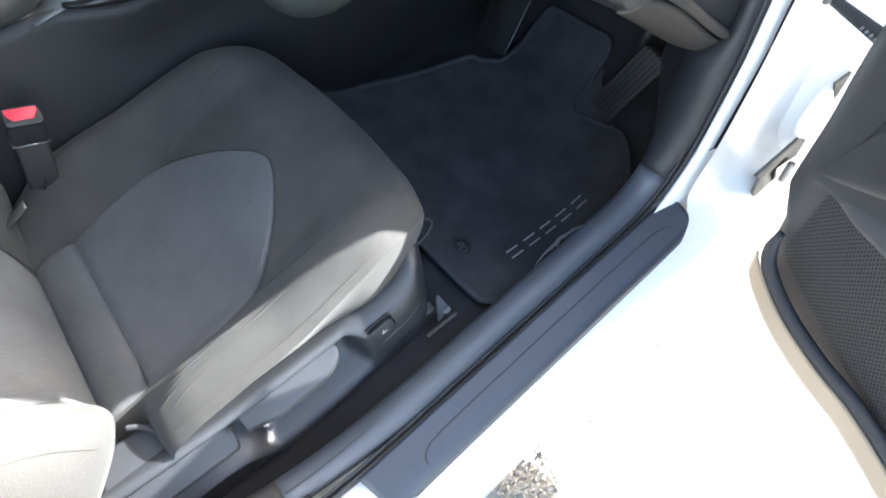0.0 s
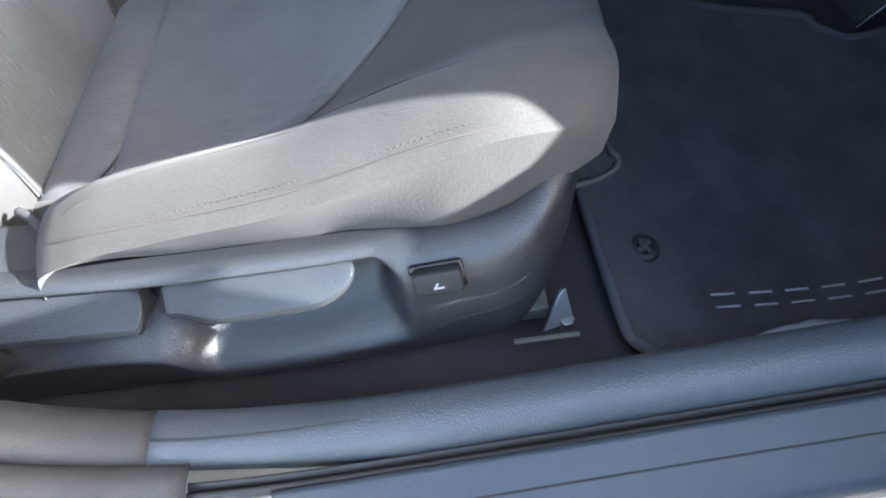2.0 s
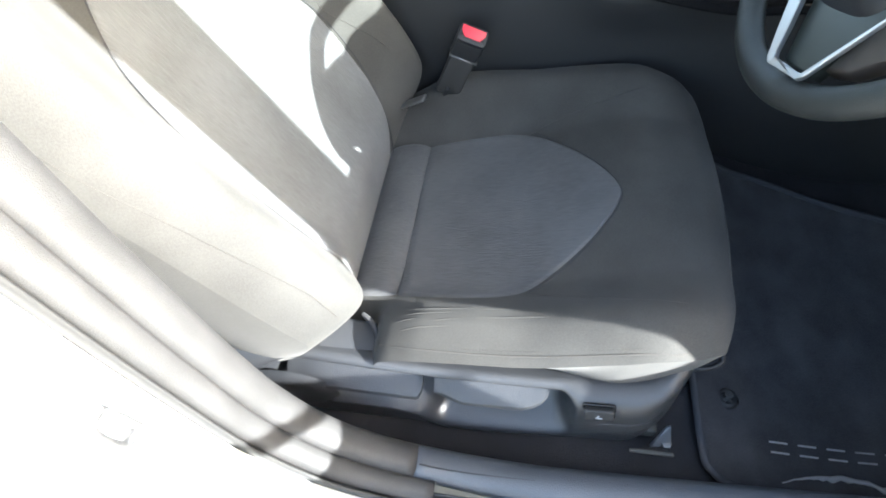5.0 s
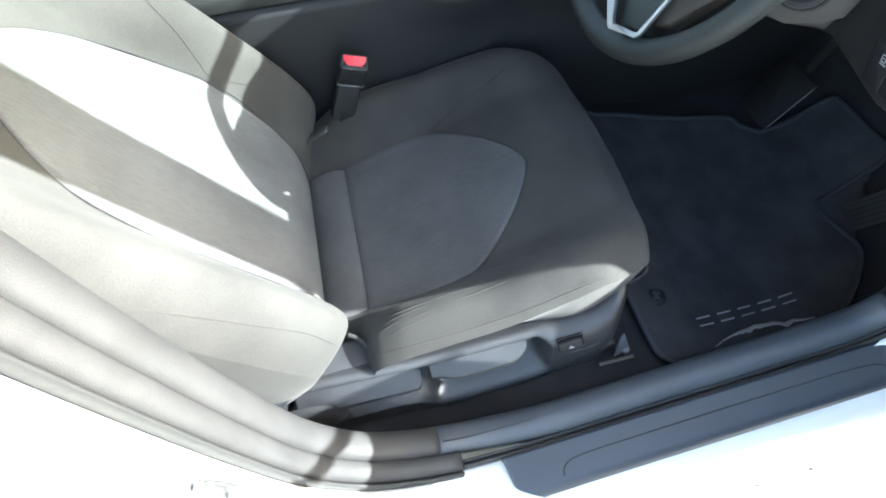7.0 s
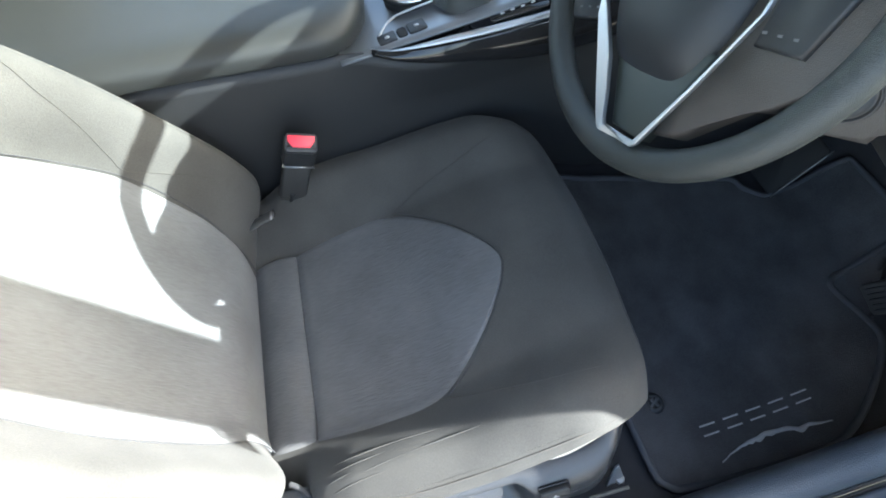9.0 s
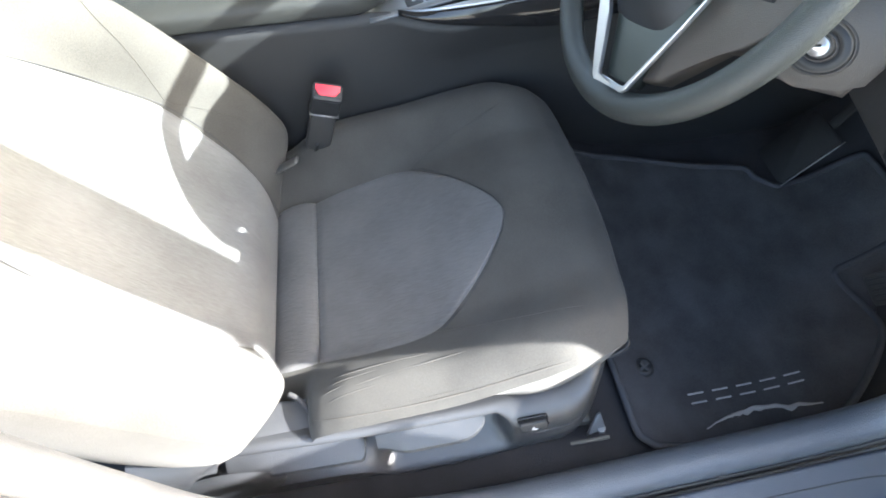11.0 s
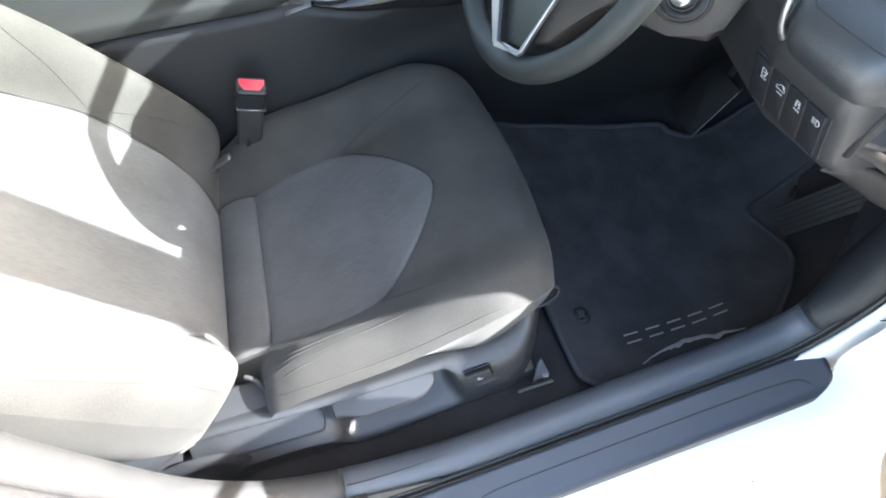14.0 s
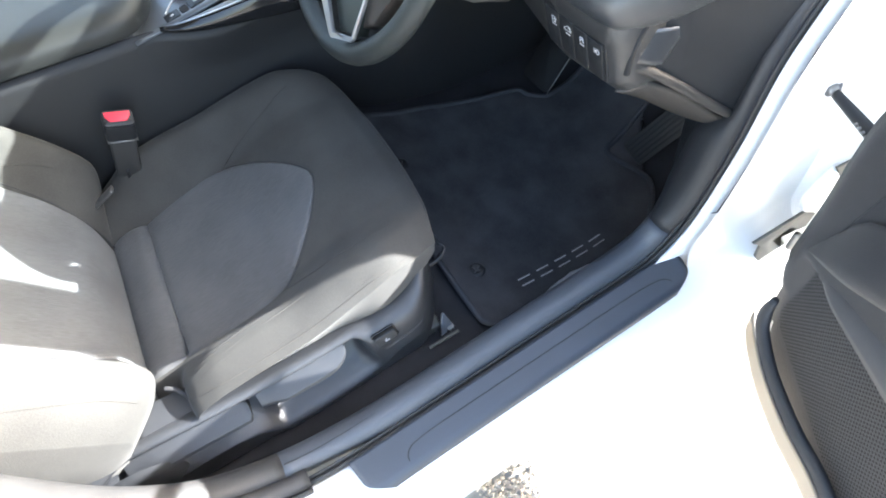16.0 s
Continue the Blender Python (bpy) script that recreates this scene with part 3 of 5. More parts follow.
part("bolster_seam", tube(on_cushion([(0.002, -0.240), (0.05, -0.250), (0.13, -0.2545), (0.20, -0.2550), (0.27, -0.2540), (0.31, -0.2520), (0.35, -0.2465), (0.385, -0.232), (0.405, -0.212), (0.418, -0.188)], 0.001), 0.0011, 120, 6), "cushion_thread", seat)
part("top_stitch", merged(*[tube([a, b], 0.00035, 2, 5) for a, b in zip(STITCH[0::2], STITCH[1::2])]), "cushion_thread", seat)
# sewn folds in the fabric of the outer bolster
for fold in (((0.008, -0.196), (0.05, -0.192), (0.108, -0.189), (0.170, -0.191)), ((0.030, -0.222), (0.075, -0.214), (0.146, -0.208), (0.215, -0.206)), ((0.012, -0.208), (0.05, -0.202), (0.10, -0.198)), ((0.010, -0.230), (0.05, -0.224), (0.10, -0.221)), ((0.015, -0.216), (0.04, -0.212), (0.075, -0.208))):
    part("fabric_fold", tube(on_cushion(fold, -0.0012), 0.0012, 48, 8, taper=lambda t: math.sin(math.pi * min(0.97, max(0.03, t))) ** 0.5), "bolster", seat)

part("recliner_tab", sheet(12, 14, lambda u, v: (-0.085 + 0.083 * u, -0.200 - 0.050 * v, 0.494 + 0.012 * (1 - u) - 0.006 * v * v)), "shield", seat, "grey plastic tab beside the recliner", thick=0.004)
part("cover_edge", tube([(-0.030, -0.196, 0.510), (-0.018, -0.204, 0.509), (-0.009, -0.215, 0.505), (-0.003, -0.227, 0.500), (0.000, -0.238, 0.493), (-0.002, -0.246, 0.482)], 0.0036, 40, 8), "seam", seat, "turned dark fabric edge of the seat cover")

# backrest, reclined thirty degrees
BASE, UPV, NRM = Vector((-0.060, 0.0, 0.531)), Vector((-0.5, 0, 0.866)), Vector((0.866, 0, 0.5))
WB = [(-0.09, 0.262), (0.0, 0.283), (0.12, 0.292), (0.30, 0.290), (0.45, 0.272), (0.56, 0.235), (0.62, 0.18)]
HB = [(-0.09, 0.045), (0.0, 0.066), (0.10, 0.075), (0.25, 0.072), (0.40, 0.055), (0.55, 0.025), (0.62, 0.0)]
WI = [(-0.09, 0.145), (0.0, 0.152), (0.09, 0.170), (0.19, 0.174), (0.28, 0.158), (0.36, 0.125), (0.42, 0.082), (0.455, 0.040), (0.47, 0.004)]


def back_h(s, y):
    w = lerp(s, WB)
    r = abs(y - YC) / w
    h = lerp(s, HB) * smooth(0.46, 0.82, r)
    h -= 0.068 * max(0.0, (r - 0.73) / 0.27) ** 2.4
    h -= 0.060 * smooth(0.03, -0.085, s) ** 1.6 * smooth(0.5, 0.8, r)
    return h + 0.010 * smooth(0.30, 0.55, s) - 0.065 * smooth(0.045, -0.10, s) ** 1.3 * (1 - 0.6 * smooth(0.5, 0.8, r))


def back_p(s, y, lift=0.0):
    p = BASE + UPV * s + NRM * (back_h(s, y) + lift)
    return (p.x, y, p.z)


def back_f(u, v):
    s = -0.085 + 0.70 * u
    a = 2 * v - 1
    sg = 1 if a > 0 else -1
    r = min(1.0, abs(a) / 0.72)
    r = math.sin(r * math.pi / 2) ** 0.9 if r > 0 else 0.0
    w = lerp(s, WB)
    y = YC + sg * w * r
    h = back_h(s, y)
    low = smooth(0.06, -0.085, s)
    low_side = 0.0
    if abs(a) > 0.72:
        k = (abs(a) - 0.72) / 0.28
        h -= 0.15 * k
        y += sg * (0.009 * (1 - (1 - k) ** 2) - 0.026 * k * k)
        low_side = 0.020 * k
    if u > 0.9:
        h -= 0.09 * ((u - 0.9) / 0.1) ** 2
    p = BASE + UPV * (s + low * (0.042 * smooth(0.5, 1.0, r) + low_side)) + NRM * h
    return (p.x, y, p.z)


part("backrest", sheet(150, 170, back_f), "bolster", seat, thick=0.0)


def back_insert_f(u, v):
    s = -0.085 + 0.555 * u
    w = lerp(s, WI)
    y = 0.008 + (2 * v - 1) * w
    edge = min(1.0, min(1 - abs(2 * v - 1), (1 - u) * 3 + 0.02) / 0.10)
    return back_p(s, y, -0.004 + 0.009 * math.sqrt(max(0.0, 1 - (1 - edge) ** 2)))


part("backrest_insert", sheet(110, 80, back_insert_f), "insert_back_lit", seat, "lighter grey woven centre panel of the backrest")
bo = [(s, 0.008 + sg * w) for sg, seq in ((1, WI), (-1, WI[::-1])) for s, w in seq]
part("insert_piping", tube([back_p(s, y, 0.0006) for s, y in bo], 0.0010, 160, 6), "seam", seat)
part("back_seam", tube([back_p(s, y, 0.0008) for s, y in ((-0.03, 0.222), (0.08, 0.214), (0.15, 0.200), (0.197, 0.187), (0.222, 0.193), (0.269, 0.207), (0.318, 0.218), (0.367, 0.230), (0.45, 0.232))], 0.0005, 90, 6), "cushion_thread", seat)
part("back_seam", tube([back_p(s, y, 0.0008) for s, y in ((0.035, -0.243), (0.06, -0.244), (0.089, -0.245), (0.16, -0.251), (0.244, -0.257), (0.338, -0.261), (0.42, -0.252), (0.52, -0.21))], 0.0005, 90, 6), "cushion_thread", seat)

# side shield: a rounded shoulder, a hollow that holds the two levers, and a scoop below them
SCOOP = [(-0.24, 0.425), (0.0, 0.420), (0.045, 0.410), (0.085, 0.378), (0.15, 0.380), (0.24, 0.396), (0.30, 0.425), (0.40, 0.44)]
BOTZ = [(-0.24, 0.345), (0.0, 0.335), (0.15, 0.335), (0.25, 0.340), (0.33, 0.347), (0.37, 0.361), (0.40, 0.388)]


def shield_f(u, v):
    x = -0.24 + 0.64 * u
    zt, zs, zb = lerp(x, TOPZ), lerp(x, SCOOP), lerp(x, BOTZ)
    zb = min(zb, zs - 0.02)
    hollow = smooth(-0.17, -0.10, x) * smooth(0.256, 0.232, x)
    scoop = smooth(-0.12, -0.02, x) * smooth(0.258, 0.226, x)
    saddle = 1 - 0.55 * math.exp(-((x - 0.066) / 0.018) ** 2)
    plain = [(-0.236, zt - 0.004), (-0.250, zt), (-0.266, zt - 0.004), (-0.277, zt - 0.013), (-0.2815, zt - 0.028), (-0.283, zt - 0.05), (-0.2845, zs + 0.018), (-0.286, zs), (-0.2855, zs - 0.012), (-0.276, zb + 0.018), (-0.255, zb)]
    cut = [(-0.236, zt - 0.004), (-0.250, zt), (-0.259, zt - 0.003), (-0.2595, zt - 0.009), (-0.236, zt - 0.013), (-0.230, zt - 0.045), (-0.246, zs + 0.024), (-0.281, zs + 0.003), (-0.2855, zs - 0.012), (-0.276, zb + 0.018), (-0.255, zb)]
    p = []
    for i, ((a, b), (c, d)) in enumerate(zip(plain, cut)):
        w = hollow if i < 6 else scoop * saddle
        p.append((a * (1 - w) + c * w, b * (1 - w) + d * w))
    k = v * (len(p) - 1)
    i = min(int(k), len(p) - 2)
    t = k - i
    q = []
    for c in (0, 1):
        a, b, e, g = p[max(i - 1, 0)][c], p[i][c], p[i + 1][c], p[min(i + 2, len(p) - 1)][c]
        q.append(0.5 * (2 * b + (e - a) * t + (2 * a - 5 * b + 4 * e - g) * t * t + (3 * b - a - 3 * e + g) * t ** 3))
    nose = max(0.0, (x - 0.315) / 0.085)
    return (x - 0.010 * nose * v, q[0] + 0.070 * nose ** 2.4, q[1])


part("side_shield", sheet(200, 131, shield_f), "shield", seat, "dark grey grained plastic side shield")


def lever(x0, x1, z0, z1, y_in, y_out, tip):
    """A flat-topped blade that tapers to a rounded tip."""
    sec = [(0.0, 0.0), (0.35, -0.005), (0.80, -0.017), (0.95, -0.021), (1.0, -0.026), (0.93, -0.031), (0.4, -0.034), (0.0, -0.036)]

    def f(u, v):
        q = 1 - (1 - u) ** 1.6
        x = x0 + (x1 - x0) * q
        e = math.sqrt(max(0.0, 1 - max(0.0, (q - 1 + tip) / tip) ** 2))
        d, dz = sec[min(int(round(v * len(sec))), len(sec) - 1)]
        mid = 0.45
        d = (mid + (d - mid) * max(e, 0.03)) * (0.72 + 0.28 * smooth(0.0, 0.3, q))
        return (x, y_in + (y_out - y_in) * d, z0 + (z1 - z0) * q + dz * (0.3 + 0.7 * e))

    return sheet(48, len(sec), f, closed_v=True, caps=True)


part("height_lever", lever(0.073, 0.219, 0.479, 0.482, -0.244, -0.284, 0.30), "shield", seat, "dark grey plastic height lever", bevel=0.0015)
part("recline_lever", lever(-0.125, 0.059, 0.489, 0.479, -0.244, -0.284, 0.05), "shield", seat, "dark grey plastic recline lever", bevel=0.0015)


def disc_f(u, v):
    a, r = 2 * math.pi * v, 0.052 * u
    return (-0.125 + r * 1.3 * math.cos(a), -0.2795 - 0.010 * (1 - u ** 6), 0.440 + r * math.sin(a))


part("hinge_cover", sheet(10, 48, disc_f, closed_v=True), "shield", seat, "round plastic recliner hinge cover")
button = part("lumbar_switch", placed(slab(rounded(0.036, 0.021, 0.004), 0.008, 0.002), axes((0.280, -0.2790, 0.4715), (1, -0.02, 0.10), (-0.08, 0.22, 1))), "console", seat, "black lumbar support switch")
frame_m = axes((0.280, -0.2770, 0.4715), (1, -0.02, 0.10), (-0.08, 0.22, 1))
part("switch_icon", merged(*[placed(slab([(-0.004 + dx, dy - 0.0007), (0.003 + dx, dy - 0.0007), (0.003 + dx, dy + 0.0009), (-0.004 + dx, dy + 0.0009)], 0.0006), axes((0.280, -0.2790, 0.4715), (1, -0.02, 0.10), (-0.08, 0.22, 1)) @ Matrix.Translation((0, 0, 0.0082)) @ pose(0, 0, 0, 0, 0, rz)) for dx, dy, rz in ((0.001, -0.003, 0), (-0.001, 0.001, 60))]), "icon", button, "small white seat symbol", soft=False)
part("switch_bezel", placed(slab(rounded(0.040, 0.027, 0.004), 0.003, 0.001), frame_m), "gloss", seat)
# front rail and adjuster bar
rail = part("seat_rail", merged(box(0.05, 0.372, -0.262, -0.235, 0.352, 0.372, 0.003), box(0.335, 0.392, -0.290, -0.285, 0.364, 0.368, 0.001)), "hinge_grey", seat, "bare metal seat rail end on the floor")
part("rail_bolt", placed(slab([(0.007 * math.cos(a), 0.007 * math.sin(a)) for a in [math.pi * k / 3 for k in range(6)]], 0.007, 0.001), Matrix.Translation((0.383, -0.275, 0.366))), "steel", rail)
part("rail_bracket", placed(slab([(0, 0), (0.028, 0.003), (0.021, 0.044), (0.016, 0.042)], 0.004, 0.001), axes((0.362, -0.276, 0.362), (1, 0.12, 0), (0, 0.3, 1))), "satin", seat, "grey metal bracket at the rail's end")
part("adjuster_bar", tube([(0.33, -0.205, 0.470), (0.395, -0.209, 0.470), (0.422, -0.206, 0.474), (0.433, -0.194, 0.478), (0.425, -0.165, 0.482), (0.414, 0.10, 0.482), (0.40, 0.16, 0.48)], 0.0036, 60, 8), "smooth", seat, "bent black metal seat slide bar")
# plain near-black box that stands in for the shade beneath the cushion
part("base_shade_fill", box(-0.2, 0.37, -0.225, 0.24, 0.36, 0.44, 0.01), "dark", seat)

# passenger seat, a plainer sight beyond the console
copy_thing(seat, Matrix.Translation((0.0, 0.80, 0.0)))
for o in bpy.data.objects:
    if o.name.startswith("driver_seat."):
        o.name = "passenger_seat"
        tagged(o, "dark grey fabric passenger seat beyond the centre console", "car seat")

# ---- seat belt buckle ----
buckle = thing("seat_belt_buckle", "black seat belt buckle with a red release button", "seat belt buckle")
BM = axes((0.045, 0.230, 0.581), (0.92, 0.0, -0.39), (0.42, -0.10, 0.90))
part("casing", placed(slab(rounded(0.046, 0.043, 0.006), 0.022, 0.004), BM @ Matrix.Translation((0, 0.0565, -0.011))), "smooth", buckle)
part("sleeve", placed(slab(rounded(0.041, 0.085, 0.006), 0.018, 0.004), BM @ Matrix.Translation((0, -0.008, -0.009))), "rubber", buckle)
BT = BM @ Matrix.Translation((0, 0.079, 0.002)) @ pose(0, 0, 0, -62, 0, 0)
part("button_rim", placed(slab(rounded(0.046, 0.028, 0.006), 0.012, 0.002), BT @ Matrix.Translation((0, 0, -0.0115))), "plastic", buckle)
part("release_button", placed(slab([(-0.019, 0.009), (0.019, 0.009), (0.019, 0.001), (0.012, -0.0085), (-0.012, -0.0085), (-0.019, 0.001)], 0.010, 0.0015), BT @ Matrix.Translation((0, 0.0015, -0.0070))), "red", buckle, "red plastic release button")
part("casing_joint", placed(box(-0.0235, 0.0235, -0.0008, 0.0008, -0.0115, 0.0118, 0.0), BM @ Matrix.Translation((0, 0.035, 0))), "steel", buckle)
part("stalk", tube([(0.032, 0.232, 0.552), (0.005, 0.240, 0.49), (-0.03, 0.23, 0.44)], 0.011, 16, 8, 0.5), "smooth", buckle)
part("anchor_plate", tube([(-0.045, 0.196, 0.535), (-0.024, 0.193, 0.545), (-0.004, 0.190, 0.556)], 0.010, 14, 8, 0.35), "steel", buckle)

# ---- floor mat ----
mat = thing("floor_mat", "black carpet floor mat with raised border in the footwell", "floor mat")
EDGE = [(0.436, 0.24), (0.436, 0.0), (0.437, -0.25), (0.448, -0.292), (0.49, -0.305), (0.72, -0.300), (0.80, -0.282), (0.88, -0.225), (0.936, -0.165), (0.940, -0.125), (0.912, -0.055), (0.925, -0.035), (1.00, -0.022), (1.045, -0.016), (1.056, 0.005), (1.05, 0.039), (1.038, 0.135), (1.028, 0.152), (0.974, 0.157), (0.90, 0.150), (0.882, 0.150), (0.868, 0.160), (0.845, 0.180), (0.82, 0.205), (0.60, 0.245)]
pts = [(p.x, p.y) for p in path_points([(x, y, 0) for x, y in EDGE + EDGE[:1]], 160)][:-1]
bm = bmesh.new()
ring = [bm.verts.new((x, y, 0)) for x, y in pts]
face = bm.faces.new(ring)
bmesh.ops.triangulate(bm, faces=[face])
for axis, lo, hi, n in (((1, 0, 0), 0.43, 1.07, 40), ((0, 1, 0), -0.31, 0.25, 34)):
    for k in range(1, n):
        c = lo + (hi - lo) * k / n
        bmesh.ops.bisect_plane(bm, geom=list(bm.verts) + list(bm.edges) + list(bm.faces), plane_co=[a * c for a in axis], plane_no=axis)
for v in bm.verts:
    v.co.z = floor_z(v.co.x, v.co.y) + 0.002 * noise.noise(v.co * 14)
part("carpet", bm, "mat", mat)
part("binding", tube([(x, y, floor_z(x, y) + 0.001) for x, y in pts + pts[:1]], 0.0058, 320, 8), "mat_edge", mat, "grey bound edge")


def fixing(x, y):
    z = floor_z(x, y) + 0.001
    f = part("fixing", sheet(10, 28, lambda u, v: (x + 0.017 * u * math.cos(6.2832 * v), y + 0.017 * u * math.sin(6.2832 * v), z + 0.006 * math.sqrt(max(0, 1 - u ** 4)) - 0.004 * (u < 0.55)), closed_v=True), "smooth", mat, "round black plastic mat fixing")
    part("fixing_knob", merged(placed(slab(rounded(0.020, 0.006, 0.002), 0.006, 0.001), Matrix.Translation((x, y, z + 0.001)) @ pose(0, 0, 0, 0, -14, 35)), placed(slab(rounded(0.018, 0.006, 0.002), 0.006, 0.001), Matrix.Translation((x, y, z + 0.001)) @ pose(0, 0, 0, 0, -14, 125))), "rubber", f)


fixing(0.490, -0.178)
fixing(0.480, 0.10)
# model name woven on the mat, as plain bars, and a jagged silver emblem
for k in range(5):
    x = 0.566 + 0.046 * k
    bars = []
    for dy, w in ((0.0075, 0.030), (-0.0075, 0.030)):
        bars.append(placed(slab([(-w / 2, -0.0012), (w / 2, -0.0012), (w / 2, 0.0012), (-w / 2, 0.0012)], 0.0015), axes((x, -0.231 + 0.004 * k + dy, floor_z(x, -0.23) + 0.002), (1, 0.09, (floor_z(x + 0.02, -0.23) - floor_z(x - 0.02, -0.23)) / 0.04), (-0.09, 1, 0))))
    part("lettering_bar", merged(*bars), "thread", mat, "silver woven bar", soft=False)


def ragged(u, k):
    """A jagged line: straight runs between uneven corners."""
    n = u * k
    a, b = (noise.noise(Vector((math.floor(n) + d, 3.7 * k, 0.5))) for d in (0.5, 1.5))
    return a + (b - a) * (n - math.floor(n))


bm = bmesh.new()
rows = []
for k in range(121):
    u = k / 120
    x = 0.560 + 0.215 * u
    top = -0.277 + 0.022 * smooth(0.0, 0.45, u) - 0.006 * smooth(0.7, 1.0, u) + 0.010 * ragged(u, 11)
    wide = 0.0018 + 0.010 * smooth(0.05, 0.45, u) * smooth(1.0, 0.72, u) * (0.45 + 0.9 * abs(ragged(u, 17)))
    z = floor_z(x, top) + 0.0035
    rows.append((bm.verts.new((x, top, z)), bm.verts.new((x + 0.3 * wide, top - wide, z))))
for a, b in zip(rows, rows[1:]):
    bm.faces.new((a[0], b[0], b[1], a[1]))
part("emblem", bm, "thread", mat, "jagged silver woven emblem", thick=0.001)

# ---- pedals ----
brake = thing("brake_pedal", "black rubber brake pedal with a bright edge", "pedal")
BP = axes((0.904, 0.165, 0.370), (0.0, 1, 0.0), (0.64, 0, 0.77))
part("pad", placed(slab(rounded(0.085, 0.122, 0.010), 0.010, 0.003), BP @ Matrix.Translation((0.0, 0, -0.010))), "dark", brake)
part("pad_edge", tube([(0.864, 0.122, 0.322), (0.944, 0.122, 0.418)], 0.0011, 8, 6), "steel", brake, "bright metal edge")
part("arm", tube([(0.925, 0.165, 0.385), (0.99, 0.165, 0.52), (1.05, 0.165, 0.75)], 0.010, 20, 8, 0.5), "dark", brake)
accel = thing("accelerator_pedal", "long ribbed black rubber accelerator pedal", "pedal")
AP = axes((0.950, -0.135, 0.350), (0.10, -0.88, -0.42), (0.30, -0.38, 0.86))
part("pad", placed(slab(rounded(0.056, 0.170, 0.008), 0.014, 0.003), AP @ Matrix.Translation((0, 0, -0.014))), "rubber", accel)
for k in range(-2, 3):
    part("rib", placed(slab(rounded(0.004, 0.16, 0.0018), 0.004, 0.001), AP @ Matrix.Translation((0.0095 * k, 0.004, 0.0))), "smooth", accel)
part("arm", tube([(0.98, -0.128, 0.42), (1.05, -0.13, 0.55), (1.1, -0.13, 0.75)], 0.010, 16, 8), "smooth", accel)

# ---- centre console ----
console = thing("centre_console", "black centre console with a padded armrest lid", "console")


def console_side(u, v):
    x = -0.55 + 1.75 * u
    top = lerp(x, [(-0.55, 0.766), (-0.40, 0.760), (-0.06, 0.7390), (0.10, 0.7255), (0.19, 0.7190), (0.24, 0.700), (0.30, 0.690), (0.45, 0.700), (0.60, 0.74), (0.95, 0.86)])
    z = 0.24 + (top - 0.24) * v
    y = 0.30 - 0.012 * math.sin(math.pi * v) - 0.018 * smooth(0.8, 1.0, v) * smooth(0.15, 0.3, x)
    return (x, y, z)


part("side_panel", sheet(60, 24, console_side), "console", console, thick=0.004)


def lid_f(u, v):
    a = 2 * math.pi * v
    e = max(0.04, max(0.0, 1 - max(0.0, (u - 0.84) / 0.16) ** 2.6) ** 0.45)
    x = -0.40 + 0.617 * u
    base = lerp(x, [(-0.40, 0.762), (-0.06, 0.7405), (0.10, 0.727), (0.20, 0.7205), (0.22, 0.7205)])
    ca, sa = math.cos(a), math.sin(a)
    y = 0.4215 + 0.1355 * math.copysign(abs(ca) ** 0.30, ca) * e
    z = base + 0.021 + 0.022 * math.copysign(abs(sa) ** (0.75 if sa > 0 else 0.28), sa) * (0.55 + 0.45 * e if sa > 0 else 1.0) + 0.008 * max(0.0, sa) * (1 - ca * ca)
    return (x, y, z)


part("armrest_lid", sheet(80, 64, lid_f, closed_v=True, caps=True), "lid", console, "padded grey vinyl armrest lid")


def top_f(u, v):
    x = 0.16 + 0.60 * u
    z = lerp(x, [(0.16, 0.716), (0.30, 0.728), (0.45, 0.745), (0.76, 0.80)])
    return (x, 0.285 + 0.25 * v, z - 0.012 * math.sin(math.pi * v))


part("top_panel", sheet(30, 14, top_f), "satin", console, thick=0.004)


def trim_y(x):
    return lerp(x, [(0.205, 0.290), (0.24, 0.274), (0.30, 0.265), (0.45, 0.258), (0.76, 0.255)])


def trim_z(x):
    return lerp(x, [(0.205, 0.722), (0.32, 0.723), (0.45, 0.728), (0.76, 0.76)])


def silver_f(u, v):
    x = 0.206 + 0.50 * u
    w = 0.0125 * smooth(0, 0.30, u) + 0.001
    return (x, trim_y(x) + w * v, trim_z(x) + 0.004 * math.sin(math.pi * v) * smooth(0, 0.2, u) + 0.002 * v)


def gloss_f(u, v):
    x = 0.206 + 0.50 * u
    w = lerp(x, [(0.206, 0.0005), (0.275, 0.020), (0.33, 0.032), (0.46, 0.056), (0.71, 0.062)])
    return (x + 0.01 * v * smooth(0, 0.3, u), trim_y(x) - 0.006 * math.sin(math.pi * v * 0.8), trim_z(x) - 0.001 - w * v)


part("silver_trim", sheet(40, 8, silver_f), "silver", console, "satin silver trim strip", thick=0.003)
part("gloss_trim", sheet(40, 12, gloss_f), "gloss", console, "gloss black trim strip", thick=0.003)
part("lower_trim", tube([gloss_f(k / 20, 1.0) for k in range(21)], 0.0016, 60, 6), "silver", console, "thin silver edge")
part("switch_edge", tube([(0.222, 0.318, 0.722), (0.25, 0.345, 0.727), (0.312, 0.352, 0.733)], 0.0018, 24, 6), "silver", console)
for k in range(2):
    M2 = axes((0.233 + 0.045 * k, 0.311 + 0.006 * k, 0.7150 + 0.0045 * k), (1, 0.12, 0.08), (0, 1, 0))
    sw = part("console_switch", placed(slab(rounded(0.027, 0.024, 0.003), 0.006, 0.0015), M2), "smooth", console)
    part("switch_icon", placed(slab(rounded(0.007, 0.005, 0.0015), 0.0006), M2 @ Matrix.Translation((0, 0, 0.0062))), "icon", sw)
